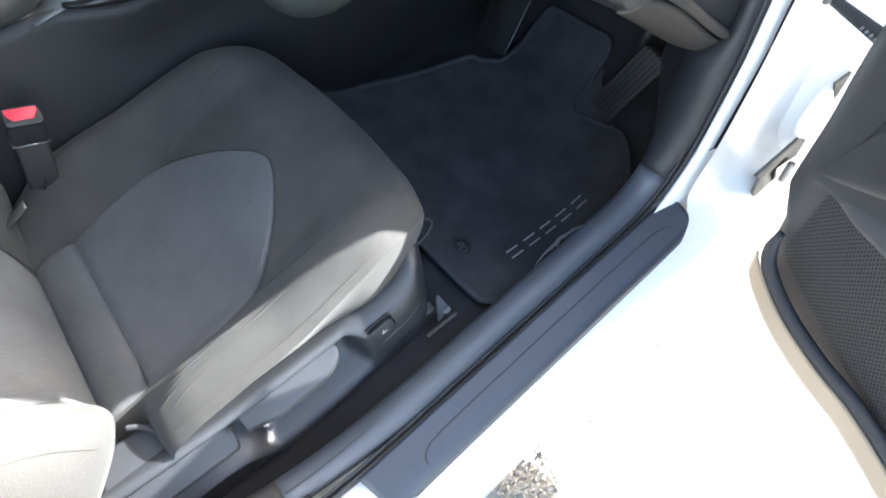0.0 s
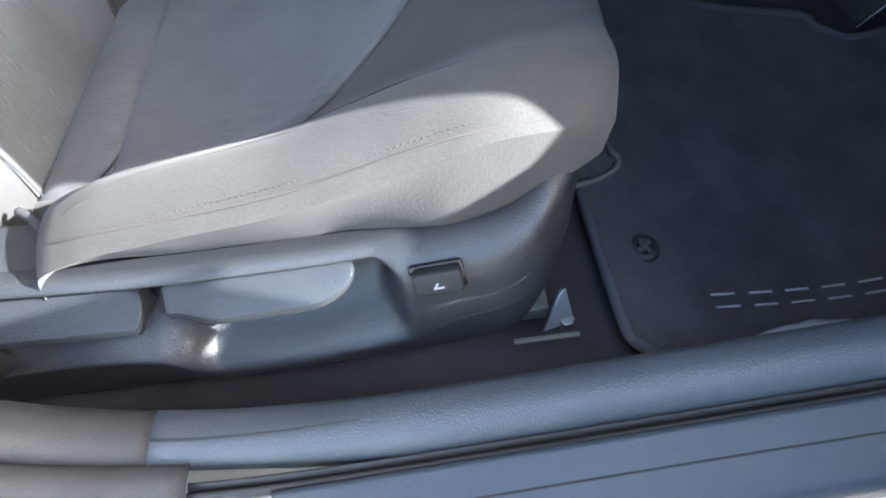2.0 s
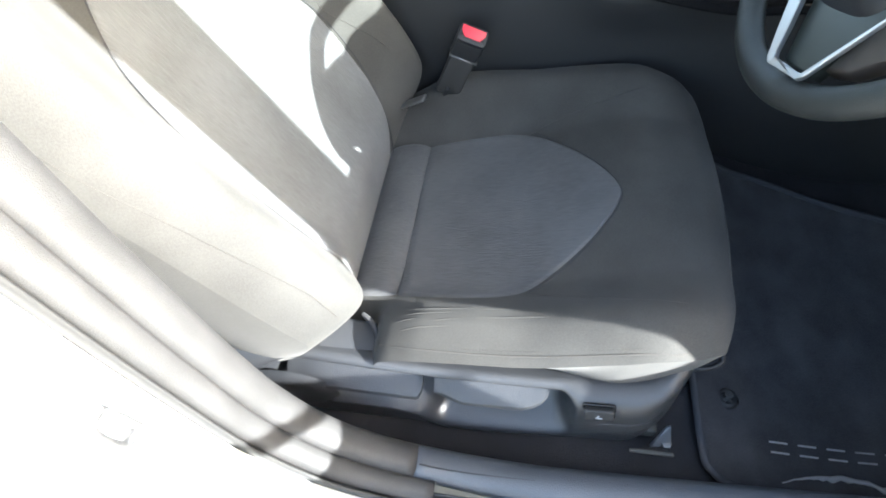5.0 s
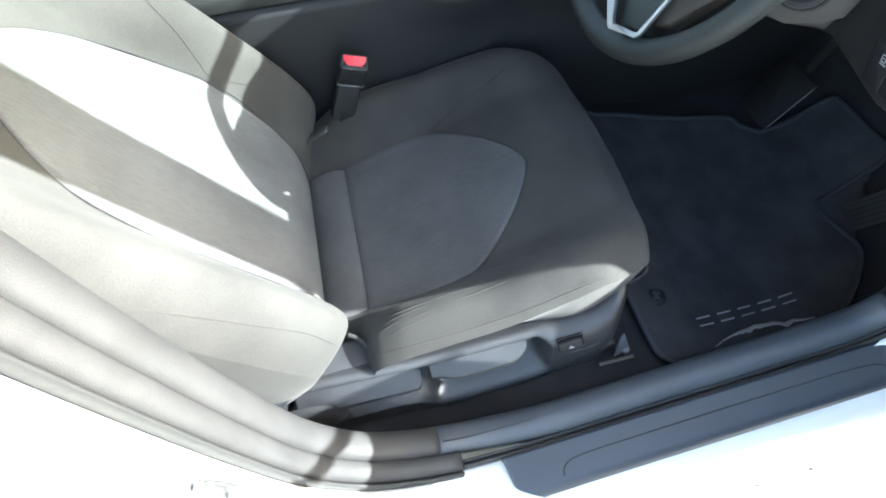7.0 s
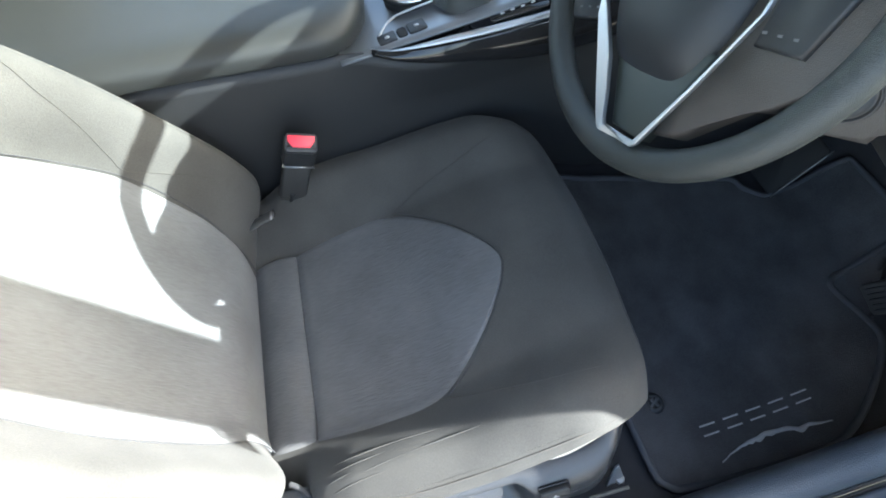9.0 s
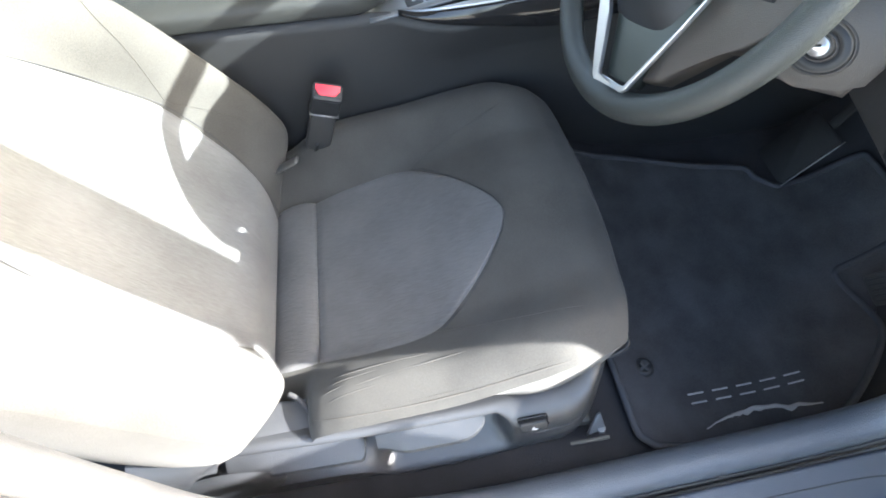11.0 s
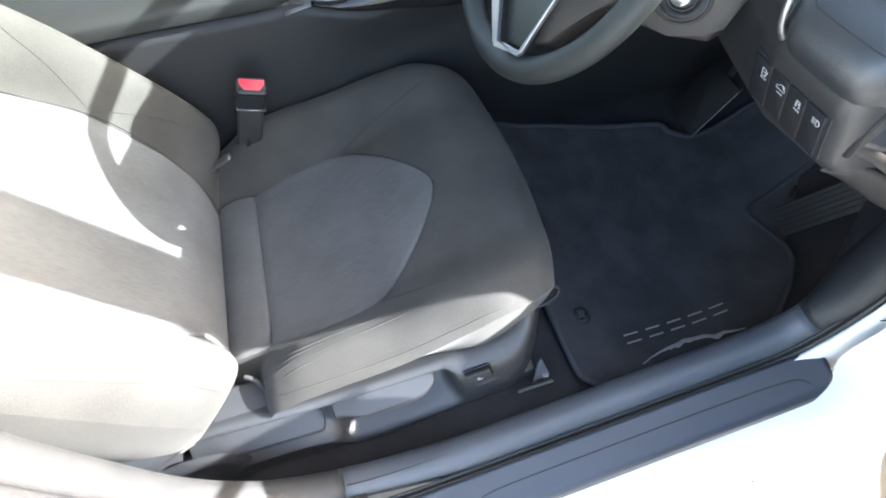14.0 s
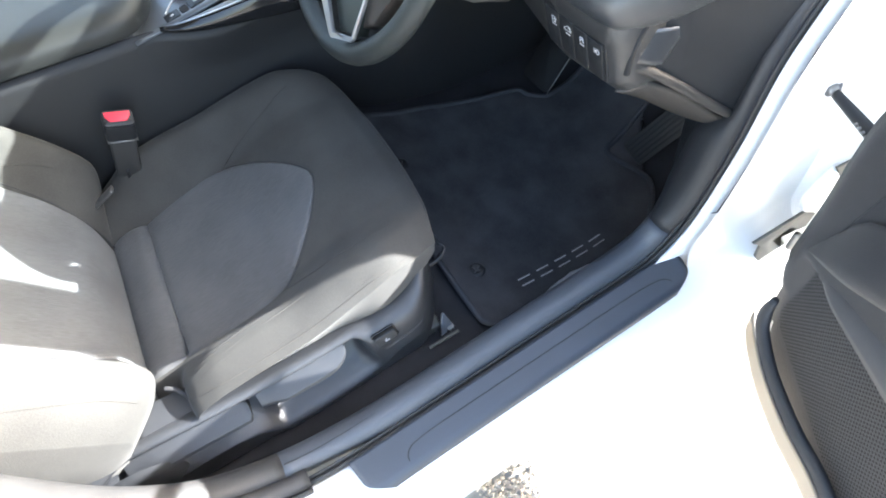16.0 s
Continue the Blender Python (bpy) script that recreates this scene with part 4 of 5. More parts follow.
# plate on the surface; its near-black colour imitates a hollow's shade
part("brake_switch_hollow", placed(slab(rounded(0.014, 0.022, 0.005), 0.004, 0.001), axes((0.2555, 0.314, 0.7185), (1, 0.12, 0.08), (0, 1, 0))), "dark", console)
part("cup_holder", sheet(14, 40, lambda u, v: (0.285 + (0.040 + 0.004 * (u > 0.9)) * math.cos(6.2832 * v), 0.405 + (0.040 + 0.004 * (u > 0.9)) * math.sin(6.2832 * v), 0.66 + 0.073 * u), closed_v=True), "smooth", console, thick=0.003)
part("cup_holder_rim", tube([(0.29 + 0.043 * math.cos(6.2832 * k / 24), 0.405 + 0.043 * math.sin(6.2832 * k / 24), 0.733) for k in range(25)], 0.003, 60, 8), "chrome", console)
shifter = part("shifter_boot", sheet(20, 32, lambda u, v: (0.365 + (0.052 - 0.036 * u ** 0.6) * math.cos(6.2832 * v) * (1 + 0.06 * math.sin(5 * 6.2832 * v + 9 * u)), 0.348 + (0.036 - 0.020 * u ** 0.6) * math.sin(6.2832 * v) * (1 + 0.06 * math.sin(5 * 6.2832 * v + 9 * u)), 0.728 + 0.080 * u), closed_v=True), "leather", console, "creased black leather shifter boot")
part("shifter_knob", sheet(16, 24, lambda u, v: (0.385 + 0.022 * math.sin(math.pi * u) ** 0.7 * math.cos(6.2832 * v), 0.352 + 0.020 * math.sin(math.pi * u) ** 0.7 * math.sin(6.2832 * v), 0.80 + 0.085 * u), closed_v=True), "leather", shifter)
part("gate_panel", placed(slab(rounded(0.085, 0.040, 0.006), 0.005, 0.0015), axes((0.420, 0.292, 0.7315), (1, -0.06, 0.11), (0, 1, 0))), "gloss", console, "gloss black shift gate panel")
part("gate_marks", merged(*[placed(slab(rounded(0.006, 0.004, 0.001), 0.0008), axes((0.395 + 0.015 * k, 0.283, 0.7345 + 0.0017 * k), (1, 0, 0.11), (0, 1, 0))) for k in range(4)]), "icon", console, soft=False)

# ---- steering wheel and column ----
wheel = thing("steering_wheel", "dark leather steering wheel with a silver V-shaped spoke trim", "steering wheel")
WC, WT, PHI = Vector((0.5265, 0.060, 0.911)), radians(32), radians(27)
WUP, WN, WR = Vector((math.sin(WT), 0, math.cos(WT))), Vector((-math.cos(WT), 0, math.sin(WT))), Vector((0, -1, 0))


def wp(r, b, h=0.0):
    """A place on the wheel, turned to the right: r right, b up, h towards the driver."""
    r, b = r * math.cos(PHI) - b * math.sin(PHI), r * math.sin(PHI) + b * math.cos(PHI)
    return WC + WR * r + WUP * b + WN * h


WM = axes(WC, WR * math.cos(PHI) + WUP * math.sin(PHI), -WR * math.sin(PHI) + WUP * math.cos(PHI))
RIM = 0.203


def rim_f(u, v):
    a, c = 2 * math.pi * u, 2 * math.pi * v
    rr = RIM + 0.0165 * math.cos(c)
    return wp(rr * math.sin(a), -rr * math.cos(a), 0.0145 * math.sin(c))


part("rim", sheet(120, 20, rim_f, closed_u=True, closed_v=True), "leather", wheel, "dark leather rim")


def patch(outline, h0, h1, bevel=0.004):
    return placed(slab(outline, h1 - h0, bevel), WM @ Matrix.Translation((0, 0, h0)))


COVER = path_points([(-0.085, 0.06, 0), (-0.092, 0.0, 0), (-0.082, -0.06, 0), (-0.062, -0.105, 0), (-0.040, -0.119, 0), (0.0, -0.126, 0), (0.034, -0.126, 0), (0.055, -0.108, 0), (0.080, -0.06, 0), (0.09, 0.0, 0), (0.085, 0.06, 0), (0.0, 0.085, 0), (-0.085, 0.06, 0)], 61)


def cover_f(u, v):
    p = COVER[int(round(v * 60)) % 60]
    k = 1 - u if u > 0.12 else 1.0
    k = min(1.0, (1 - u) / 0.88)
    return wp(p.x * k, (p.y + 0.02) * k - 0.02, 0.006 + 0.030 * (1 - k ** 4) if u > 0.12 else 0.006 - 0.02 * (0.12 - u) / 0.12)


part("airbag_cover", sheet(24, 60, cover_f, closed_v=True), "smooth", wheel, "dark airbag cover")
part("lower_spoke", patch([(-0.058, -0.09), (0.072, -0.09), (0.020, -0.182), (-0.024, -0.176)], -0.006, 0.012, 0.003), "spoke_dark", wheel, "glossy dark green-grey lower spoke")
V_OUT = [(-0.100, -0.02), (-0.090, -0.075), (-0.050, -0.152), (-0.034, -0.181), (-0.028, -0.186), (0.017, -0.1905), (0.024, -0.186), (0.064, -0.121), (0.102, -0.054), (0.112, -0.01)]
V_IN = [(0.1085, -0.01), (0.0985, -0.055), (0.0605, -0.121), (0.019, -0.1830), (0.012, -0.183), (-0.022, -0.179), (-0.027, -0.172), (-0.036, -0.146), (-0.050, -0.112), (-0.070, -0.094), (-0.084, -0.06), (-0.094, -0.02)]
vb = bmesh.new()
for a, b, c, d in [(V_OUT[i], V_OUT[i + 1], V_IN[j], V_IN[k]) for i, j, k in ((0, 10, 11), (1, 8, 10), (2, 7, 8), (3, 6, 7), (4, 5, 6), (4, 4, 5), (5, 3, 4), (6, 2, 3), (7, 1, 2), (8, 0, 1))]:
    quad = [a, b, c, d] if a != b else [a, c, d]
    try:
        vb.faces.new([vb.verts.new(wp(x, y, 0.0185)) for x, y in quad])
    except ValueError:
        pass
bmesh.ops.remove_doubles(vb, verts=vb.verts, dist=0.0004)
part("v_trim", vb, "silver", wheel, "satin silver V-shaped trim", soft=False, thick=0.006, bevel=0.0012)
SPOKES = {
    1: [(0.030, -0.172), (0.058, -0.168), (0.115, -0.126), (0.138, -0.122), (0.168, -0.100), (0.188, -0.055), (0.190, 0.028), (0.14, 0.032), (0.07, 0.04), (0.06, -0.08)],
    -1: [(-0.05, -0.055), (-0.10, -0.045), (-0.150, -0.038), (-0.188, -0.030), (-0.190, 0.028), (-0.14, 0.032), (-0.07, 0.04)],
}
for s in (-1, 1):
    part("side_spoke", patch(SPOKES[s], -0.010, 0.008, 0.004), "spoke", wheel, "brown-grey side spoke")
    cl = part("switch_pad", patch([(s * x, y) for x, y in ((0.100, -0.078), (0.146, -0.082), (0.168, -0.030), (0.166, 0.020), (0.112, 0.026), (0.112, -0.03))], 0.006, 0.014, 0.003), "smooth", wheel, "black switch cluster")
    for k in range(3):
        part("switch_mark", patch([(s * (0.104 + 0.0145 * k + dx), -0.068 - 0.001 * k + dy) for dx, dy in ((0, 0), (0.0045, 0), (0.0045, 0.0022), (0, 0.0022))], 0.014, 0.0144, 0), "stitch", cl, soft=False)
    part("switch_ring", tube([wp(s * (0.140 + 0.013 * math.cos(6.2832 * k / 20)), -0.020 + 0.015 * math.sin(6.2832 * k / 20), 0.0145) for k in range(21)], 0.0012, 40, 6), "rubber", cl)
column = thing("steering_column", "grey plastic steering column cover with a key lock", "steering column")


def column_f(u, v):
    a = 2 * math.pi * v
    d = 0.03 + 0.30 * u
    ca, sa = math.cos(a), math.sin(a)
    r1, r2 = 0.068 + 0.022 * smooth(0, 0.5, u), 0.052 + 0.018 * smooth(0, 0.5, u)
    return WC - WN * d + WR * (0.02 + r1 * math.copysign(abs(ca) ** 0.7, ca)) + WUP * (-0.012 + r2 * math.copysign(abs(sa) ** 0.7, sa))


part("cover", sheet(24, 40, column_f, closed_v=True, caps=True), "pad", column)
KD = Vector((-0.70, -0.55, 0.40)).normalized()
KM = axes((0.600, -0.084, 0.838), KD.cross(Vector((0, 0, 1))), KD.cross(Vector((0, 0, 1))).cross(KD) * -1)
if (KM.to_3x3() @ Vector((0, 0, 1))).dot(KD) < 0:
    KM = KM @ pose(0, 0, 0, 180, 0, 0)
part("lock_housing", placed(slab([(0.052, 0.030), (0.036, 0.044), (0.0, 0.046), (-0.042, 0.041), (-0.047, 0.021), (-0.066, -0.012), (-0.062, -0.055), (0.048, -0.055)], 0.085, 0.007), KM @ Matrix.Translation((0, 0, -0.087))), "column", column, "blunt grey lower column housing, tinted brown for warm reflected light")
for r0, wide, high in ((0.0305, 0.0022, 0.0022), (0.0215, 0.0050, 0.0015), (0.0150, 0.0022, 0.0030)):
    part("lock_ring", placed(sheet(8, 48, lambda u, v, r0=r0, wide=wide, high=high: ((r0 + wide * (2 * u - 1)) * 1.0 * math.cos(6.2832 * v) - 0.001, 0.86 * (r0 + wide * (2 * u - 1)) * math.sin(6.2832 * v) + 0.004, -0.002 + high * math.sin(math.pi * u)), closed_v=True), KM), "column" if wide < 0.004 else "smooth", column)
lock = part("key_lock", placed(slab([(0.0112 * math.cos(6.2832 * k / 32) + 0.0008, 0.0098 * math.sin(6.2832 * k / 32) + 0.0035) for k in range(32)], 0.006, 0.001), KM @ Matrix.Translation((0, 0, -0.003))), "silver", column, "round silver key lock")
part("key_slot", placed(slab(rounded(0.008, 0.0026, 0.0010), 0.0012, 0.0003), KM @ Matrix.Translation((0.0008, 0.0035, 0.0025)) @ pose(0, 0, 0, 0, 0, 25)), "dark", lock)

# ---- dashboard ----
dash = thing("dashboard", "black plastic dashboard with a padded crash strip", "dashboard")


def loft(sections, n=60):
    """Sections: (y, outline) with equal counts of x, z points; joined along y."""
    ys = [s[0] for s in sections]

    def f(u, v):
        y = ys[0] + (ys[-1] - ys[0]) * u
        k = max(i for i in range(len(ys)) if (ys[i] - y) * (ys[0] - ys[-1]) >= -1e-9) if u > 0 else 0
        k = min(k, len(ys) - 2)
        w = (y - ys[k]) / (ys[k + 1] - ys[k])
        m = len(sections[0][1]) - 1
        j = min(int(v * m), m - 1)
        t = v * m - j
        a = [sections[q][1][j][i] * (1 - t) + sections[q][1][j + 1][i] * t for q in (k, k + 1) for i in (0, 1)]
        return (a[0] * (1 - w) + a[2] * w, y, a[1] * (1 - w) + a[3] * w)

    return sheet(n, 5 * (len(sections[0][1]) - 1) + 1, f)


LOWER = [
    (-0.035, [(0.90, 0.75), (0.76, 0.75), (0.690, 0.750), (0.680, 0.762), (0.670, 0.84), (0.675, 0.86), (0.74, 0.88)]),
    (-0.150, [(0.90, 0.74), (0.75, 0.74), (0.672, 0.742), (0.662, 0.754), (0.652, 0.835), (0.657, 0.86), (0.73, 0.88)]),
    (-0.176, [(0.90, 0.73), (0.74, 0.732), (0.666, 0.742), (0.656, 0.755), (0.644, 0.83), (0.650, 0.862), (0.72, 0.88)]),
    (-0.20, [(0.90, 0.73), (0.74, 0.732), (0.662, 0.742), (0.652, 0.756), (0.640, 0.83), (0.645, 0.862), (0.72, 0.88)]),
    (-0.286, [(0.90, 0.71), (0.76, 0.722), (0.668, 0.746), (0.654, 0.763), (0.641, 0.83), (0.647, 0.865), (0.72, 0.88)]),
    (-0.296, [(0.90, 0.71), (0.76, 0.724), (0.670, 0.750), (0.658, 0.766), (0.645, 0.83), (0.651, 0.865), (0.72, 0.88)]),
    (-0.303, [(0.90, 0.71), (0.77, 0.728), (0.680, 0.754), (0.668, 0.770), (0.657, 0.83), (0.663, 0.865), (0.72, 0.88)]),
    (-0.306, [(0.90, 0.71), (0.79, 0.735), (0.72, 0.765), (0.705, 0.785), (0.70, 0.83), (0.70, 0.865), (0.73, 0.88)]),
]
part("lower_panel", loft(LOWER, 90), "dash", dash, thick=0.004)
SIDE = [
    (-0.304, [(0.90, 0.71), (0.76, 0.742), (0.698, 0.756), (0.684, 0.767), (0.690, 0.81), (0.695, 0.855), (0.74, 0.87)]),
    (-0.322, [(0.92, 0.66), (0.79, 0.708), (0.745, 0.720), (0.731, 0.732), (0.728, 0.80), (0.715, 0.87), (0.75, 0.89)]),
    (-0.338, [(0.94, 0.58), (0.86, 0.622), (0.825, 0.640), (0.812, 0.655), (0.80, 0.78), (0.775, 0.88), (0.80, 0.90)]),
    (-0.354, [(0.98, 0.54), (0.92, 0.575), (0.895, 0.590), (0.884, 0.605), (0.878, 0.78), (0.865, 0.89), (0.89, 0.92)]),
]
part("side_panel", loft(SIDE, 40), "pad", dash, "padded dark side panel", thick=0.004)
# rim and lower return take the brown tint that paints the ground's warm reflection
part("side_rim", tube([(0.668, -0.300, 0.784), (0.690, -0.3065, 0.772), (0.731, -0.322, 0.737), (0.812, -0.338, 0.660), (0.880, -0.353, 0.606), (0.884, -0.353, 0.590)], 0.0068, 60, 10), "column", dash, "rounded lower rim of the end panel")


def bevel_f(u, v):
    lo, hi = Vector((0.664, -0.304, 0.795)).lerp(Vector((0.700, -0.317, 0.782)), u), Vector((0.678, -0.304, 0.832)).lerp(Vector((0.727, -0.318, 0.824)), u)
    p = lo.lerp(hi, v)
    return (p.x, p.y - 0.003 * math.sin(math.pi * u), p.z)


part("end_bevel", sheet(10, 8, bevel_f), "bevel", dash, "smooth bevel above the rim", thick=0.002)


def return_f(u, v):
    a = path_points([(0.690, -0.302, 0.757), (0.745, -0.316, 0.718), (0.825, -0.334, 0.638), (0.895, -0.352, 0.588)], 30)
    b = path_points([(0.662, -0.288, 0.747), (0.715, -0.280, 0.700), (0.80, -0.295, 0.625), (0.890, -0.345, 0.575)], 30)
    k = int(round(u * 29))
    p = a[k].lerp(b[k], v)
    return (p.x, p.y, p.z - 0.006 * math.sin(math.pi * v))


part("lower_return", sheet(30, 8, return_f), "column", dash, thick=0.004)


def ledge_f(u, v):
    y = -0.196 - 0.150 * u
    cx = lerp(u, [(0, 0.672), (0.16, 0.657), (0.64, 0.662), (0.85, 0.698), (1, 0.765)])
    cz = lerp(u, [(0, 0.872), (0.16, 0.866), (0.64, 0.866), (0.85, 0.874), (1, 0.886)])
    a = 2 * math.pi * v
    r = 0.045 * (0.12 + 0.88 * math.sqrt(max(0.0, 1 - max(0, (u - 0.5) / 0.5) ** 2)))
    return (cx + 0.02 + 1.2 * r * math.cos(a), y, cz + 0.85 * r * math.sin(a))


part("crash_strip", sheet(40, 28, ledge_f, closed_v=True, caps=True), "strip", dash, "padded crash strip with stitching")
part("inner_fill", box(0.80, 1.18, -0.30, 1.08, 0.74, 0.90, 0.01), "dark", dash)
part("stitching", tube([ledge_f(0.05 + 0.9 * k / 20, 0.38) for k in range(21)], 0.0007, 60, 5), "seam", dash)
TOP = [
    (-0.352, [(0.850, 0.885), (0.840, 0.90), (0.85, 0.915), (0.88, 0.918), (1.20, 0.90)]),
    (-0.29, [(0.735, 0.87), (0.730, 0.93), (0.740, 0.972), (0.78, 0.982), (1.22, 0.90)]),
    (-0.20, [(0.735, 0.87), (0.730, 0.93), (0.735, 0.974), (0.77, 0.984), (1.23, 0.90)]),
    (-0.186, [(0.72, 0.86), (0.715, 0.91), (0.72, 0.935), (0.76, 0.942), (1.23, 0.90)]),
    (-0.166, [(0.72, 0.86), (0.705, 0.91), (0.71, 0.932), (0.76, 0.940), (1.23, 0.90)]),
    (-0.155, [(0.715, 0.86), (0.700, 0.93), (0.70, 1.005), (0.73, 1.015), (1.24, 0.90)]),
    (-0.140, [(0.715, 0.86), (0.700, 0.93), (0.70, 1.026), (0.73, 1.036), (1.25, 0.90)]),
    (-0.10, [(0.715, 0.86), (0.700, 0.93), (0.70, 1.044), (0.73, 1.054), (1.25, 0.90)]),
    (0.06, [(0.715, 0.86), (0.700, 0.93), (0.70, 1.060), (0.73, 1.070), (1.25, 0.90)]),
    (0.22, [(0.715, 0.86), (0.700, 0.93), (0.70, 1.038), (0.73, 1.048), (1.27, 0.90)]),
    (0.25, [(0.72, 0.86), (0.705, 0.90), (0.71, 0.93), (0.76, 0.935), (1.27, 0.90)]),
    (0.40, [(0.74, 0.80), (0.72, 0.87), (0.73, 0.89), (0.80, 0.905), (1.27, 0.89)]),
    (1.10, [(0.74, 0.76), (0.72, 0.85), (0.73, 0.88), (0.80, 0.895), (1.20, 0.89)]),
]
part("upper_panel", loft(TOP, 150), "pad", dash, thick=0.004)
vent = part("air_vent", placed(slab(rounded(0.085, 0.040, 0.010), 0.012, 0.003), axes((0.708, -0.315, 0.938), (0.10, -1, 0.25), (0.2, 0.2, 1))), "gloss", dash, "air vent in a chrome frame")
part("vent_frame", placed(merged(*[tube([(0.046 * sx, 0.024 * sy, 0.012) for sx, sy in seg], 0.003, 10, 8) for seg in (((-1, -1), (1, -1)), ((1, -1), (1, 1)), ((1, 1), (-1, 1)), ((-1, 1), (-1, -1)))]), axes((0.708, -0.315, 0.938), (0.10, -1, 0.25), (0.2, 0.2, 1))), "chrome", vent)
for k in range(3):
    part("vent_slat", placed(slab(rounded(0.080, 0.004, 0.0015), 0.014, 0.001), axes((0.708, -0.315, 0.938), (0.10, -1, 0.25), (0.2, 0.2, 1)) @ Matrix.Translation((0, -0.010 + 0.010 * k, 0))), "smooth", vent)
part("strip_bezel", tube([(0.639, -0.197, 0.846), (0.631, -0.197, 0.862), (0.629, -0.196, 0.882), (0.634, -0.194, 0.900), (0.650, -0.192, 0.914)], 0.0036, 40, 10), "silver", dash, "curved satin silver end of the crash strip")
part("panel_groove", tube([(0.700, -0.3085, 0.868), (0.676, -0.3065, 0.845), (0.663, -0.3045, 0.812), (0.661, -0.3030, 0.780)], 0.0042, 40, 8), "dark", dash)
SWM = axes((0.6445, -0.230, 0.790), (0.0, -1, 0.03), (-0.16, 0, 1))
panel = part("switch_panel", placed(slab(rounded(0.116, 0.060, 0.003), 0.008, 0.0015), SWM @ Matrix.Translation((0.0, 0, -0.0068))), "smooth", dash, "row of four black switches with white symbols")
SYMBOLS = {
    0: [[(-0.0030, -0.0036), (-0.0030, 0.0040), (0.0022, 0.0040), (0.0022, -0.0036), (-0.0030, -0.0036)], [(0.0022, -0.0014), (0.0040, 0.0002), (0.0040, 0.0030)], [(-0.0014, 0.0004), (0.0008, 0.0004)]],
    1: [[(-0.0055, -0.0020), (-0.0052, 0.0008), (-0.0026, 0.0016), (-0.0008, 0.0038), (0.0022, 0.0040), (0.0042, 0.0012), (0.0058, 0.0006), (0.0056, -0.0020), (-0.0055, -0.0020)], [(0.0026, 0.0046), (0.0056, 0.0030)]],
    2: [[(-0.0026, 0.0010), (-0.0020, 0.0036), (0.0020, 0.0036), (0.0026, 0.0010), (-0.0026, 0.0010)], [(-0.0030, -0.0004), (-0.0012, -0.0018), (-0.0030, -0.0032)], [(0.0014, -0.0004), (0.0032, -0.0018), (0.0014, -0.0032)]],
    3: [[(0.0004, -0.0034), (0.0004, 0.0034), (0.0030, 0.0028), (0.0046, 0.0), (0.0030, -0.0028), (0.0004, -0.0034)], [(-0.0048, 0.0024), (-0.0012, 0.0024)], [(-0.0048, 0.0), (-0.0012, 0.0)], [(-0.0048, -0.0024), (-0.0012, -0.0024)]],
}
for k in range(4):
    sx = 0.0267 * (k - 1.5)
    s = part("switch", placed(slab(rounded(0.0257, 0.054, 0.002), 0.004, 0.0012), SWM @ Matrix.Translation((sx, 0, -0.0005))), "smooth", panel)
    mk = [placed(tube([(a[0] * 1.1, a[1] * 1.1, 0), (b[0] * 1.1, b[1] * 1.1, 0)], 0.0005, 2, 5), SWM @ Matrix.Translation((sx + 0.004, 0.014, 0.0038))) for line in SYMBOLS[k] for a, b in zip(line, line[1:])]
    if k < 3:
        mk += [placed(slab(rounded(0.0022, 0.0016, 0.0005), 0.0006), SWM @ Matrix.Translation((sx + 0.001 + 0.003 * q, 0.0070, 0.0035))) for q in range(3)]
    part("symbol", merged(*mk), "icon", s, "small white symbol", soft=False)

# ---- open driver's door ----
door = thing("driver_door", "open white car door with a black trim panel and speaker grille", "car door")
TH = radians(58.8)
DU, DN = Vector((-math.cos(TH), -math.sin(TH), 0)), Vector((-math.sin(TH), math.cos(TH), 0))
DO = Vector((0.868, -0.492, 0.0))


def dp(u, z, h=0.0):
    return DO + DU * u + Vector((0, 0, z)) + DN * h


DFRONT = [(0.255, 0.050), (0.34, 0.028), (0.40, 0.006), (0.43, -0.006), (0.55, -0.008), (0.69, -0.016), (0.90, 0.03)]


def door_panel(u, v):
    z = 0.255 + (0.645 - 0.013 * smooth(0.05, 0.11, u)) * v
    f = lerp(z, [(0.255, 0.040), (0.29, 0.024), (0.34, 0.018), (0.38, 0.012), (0.405, -0.004), (0.43, -0.017), (0.55, -0.019), (0.63, -0.025), (0.69, -0.027), (0.74, -0.020), (0.90, 0.02)])
    uu = f + (1.02 - f) * u
    h = 0.0 - 0.016 * (1 - smooth(0, 0.03, u))
    # recessed speaker area under the pocket line
    line = 0.492 + 0.262 * (uu - 0.036)
    inn = smooth(0.02, 0.05, uu) * smooth(line + 0.002, line - 0.008, z)
    h -= 0.016 * inn
    return dp(uu, z, h)


part("trim_panel", sheet(90, 80, door_panel), "door", door, "black grained plastic door trim panel")


def ramp_f(u, v):
    uu = 0.036 + 0.50 * u
    lo, hi = 0.492 + 0.262 * (uu - 0.036), 0.503 + 0.56 * (uu - 0.036)
    return dp(uu, lo + (hi - lo) * v, -0.012 + 0.016 * smooth(0, 0.2, u) * (1 - v) + 0.004 * math.sin(math.pi * v))


def hollow_f(u, v):
    uu = 0.038 + 0.50 * u
    lo, hi = 0.503 + 0.56 * (uu - 0.036), 0.509 + 0.86 * (uu - 0.033)
    return dp(uu, lo + (hi - lo) * v, -0.010 - 0.02 * smooth(0, 0.2, u) * math.sin(math.pi * v))


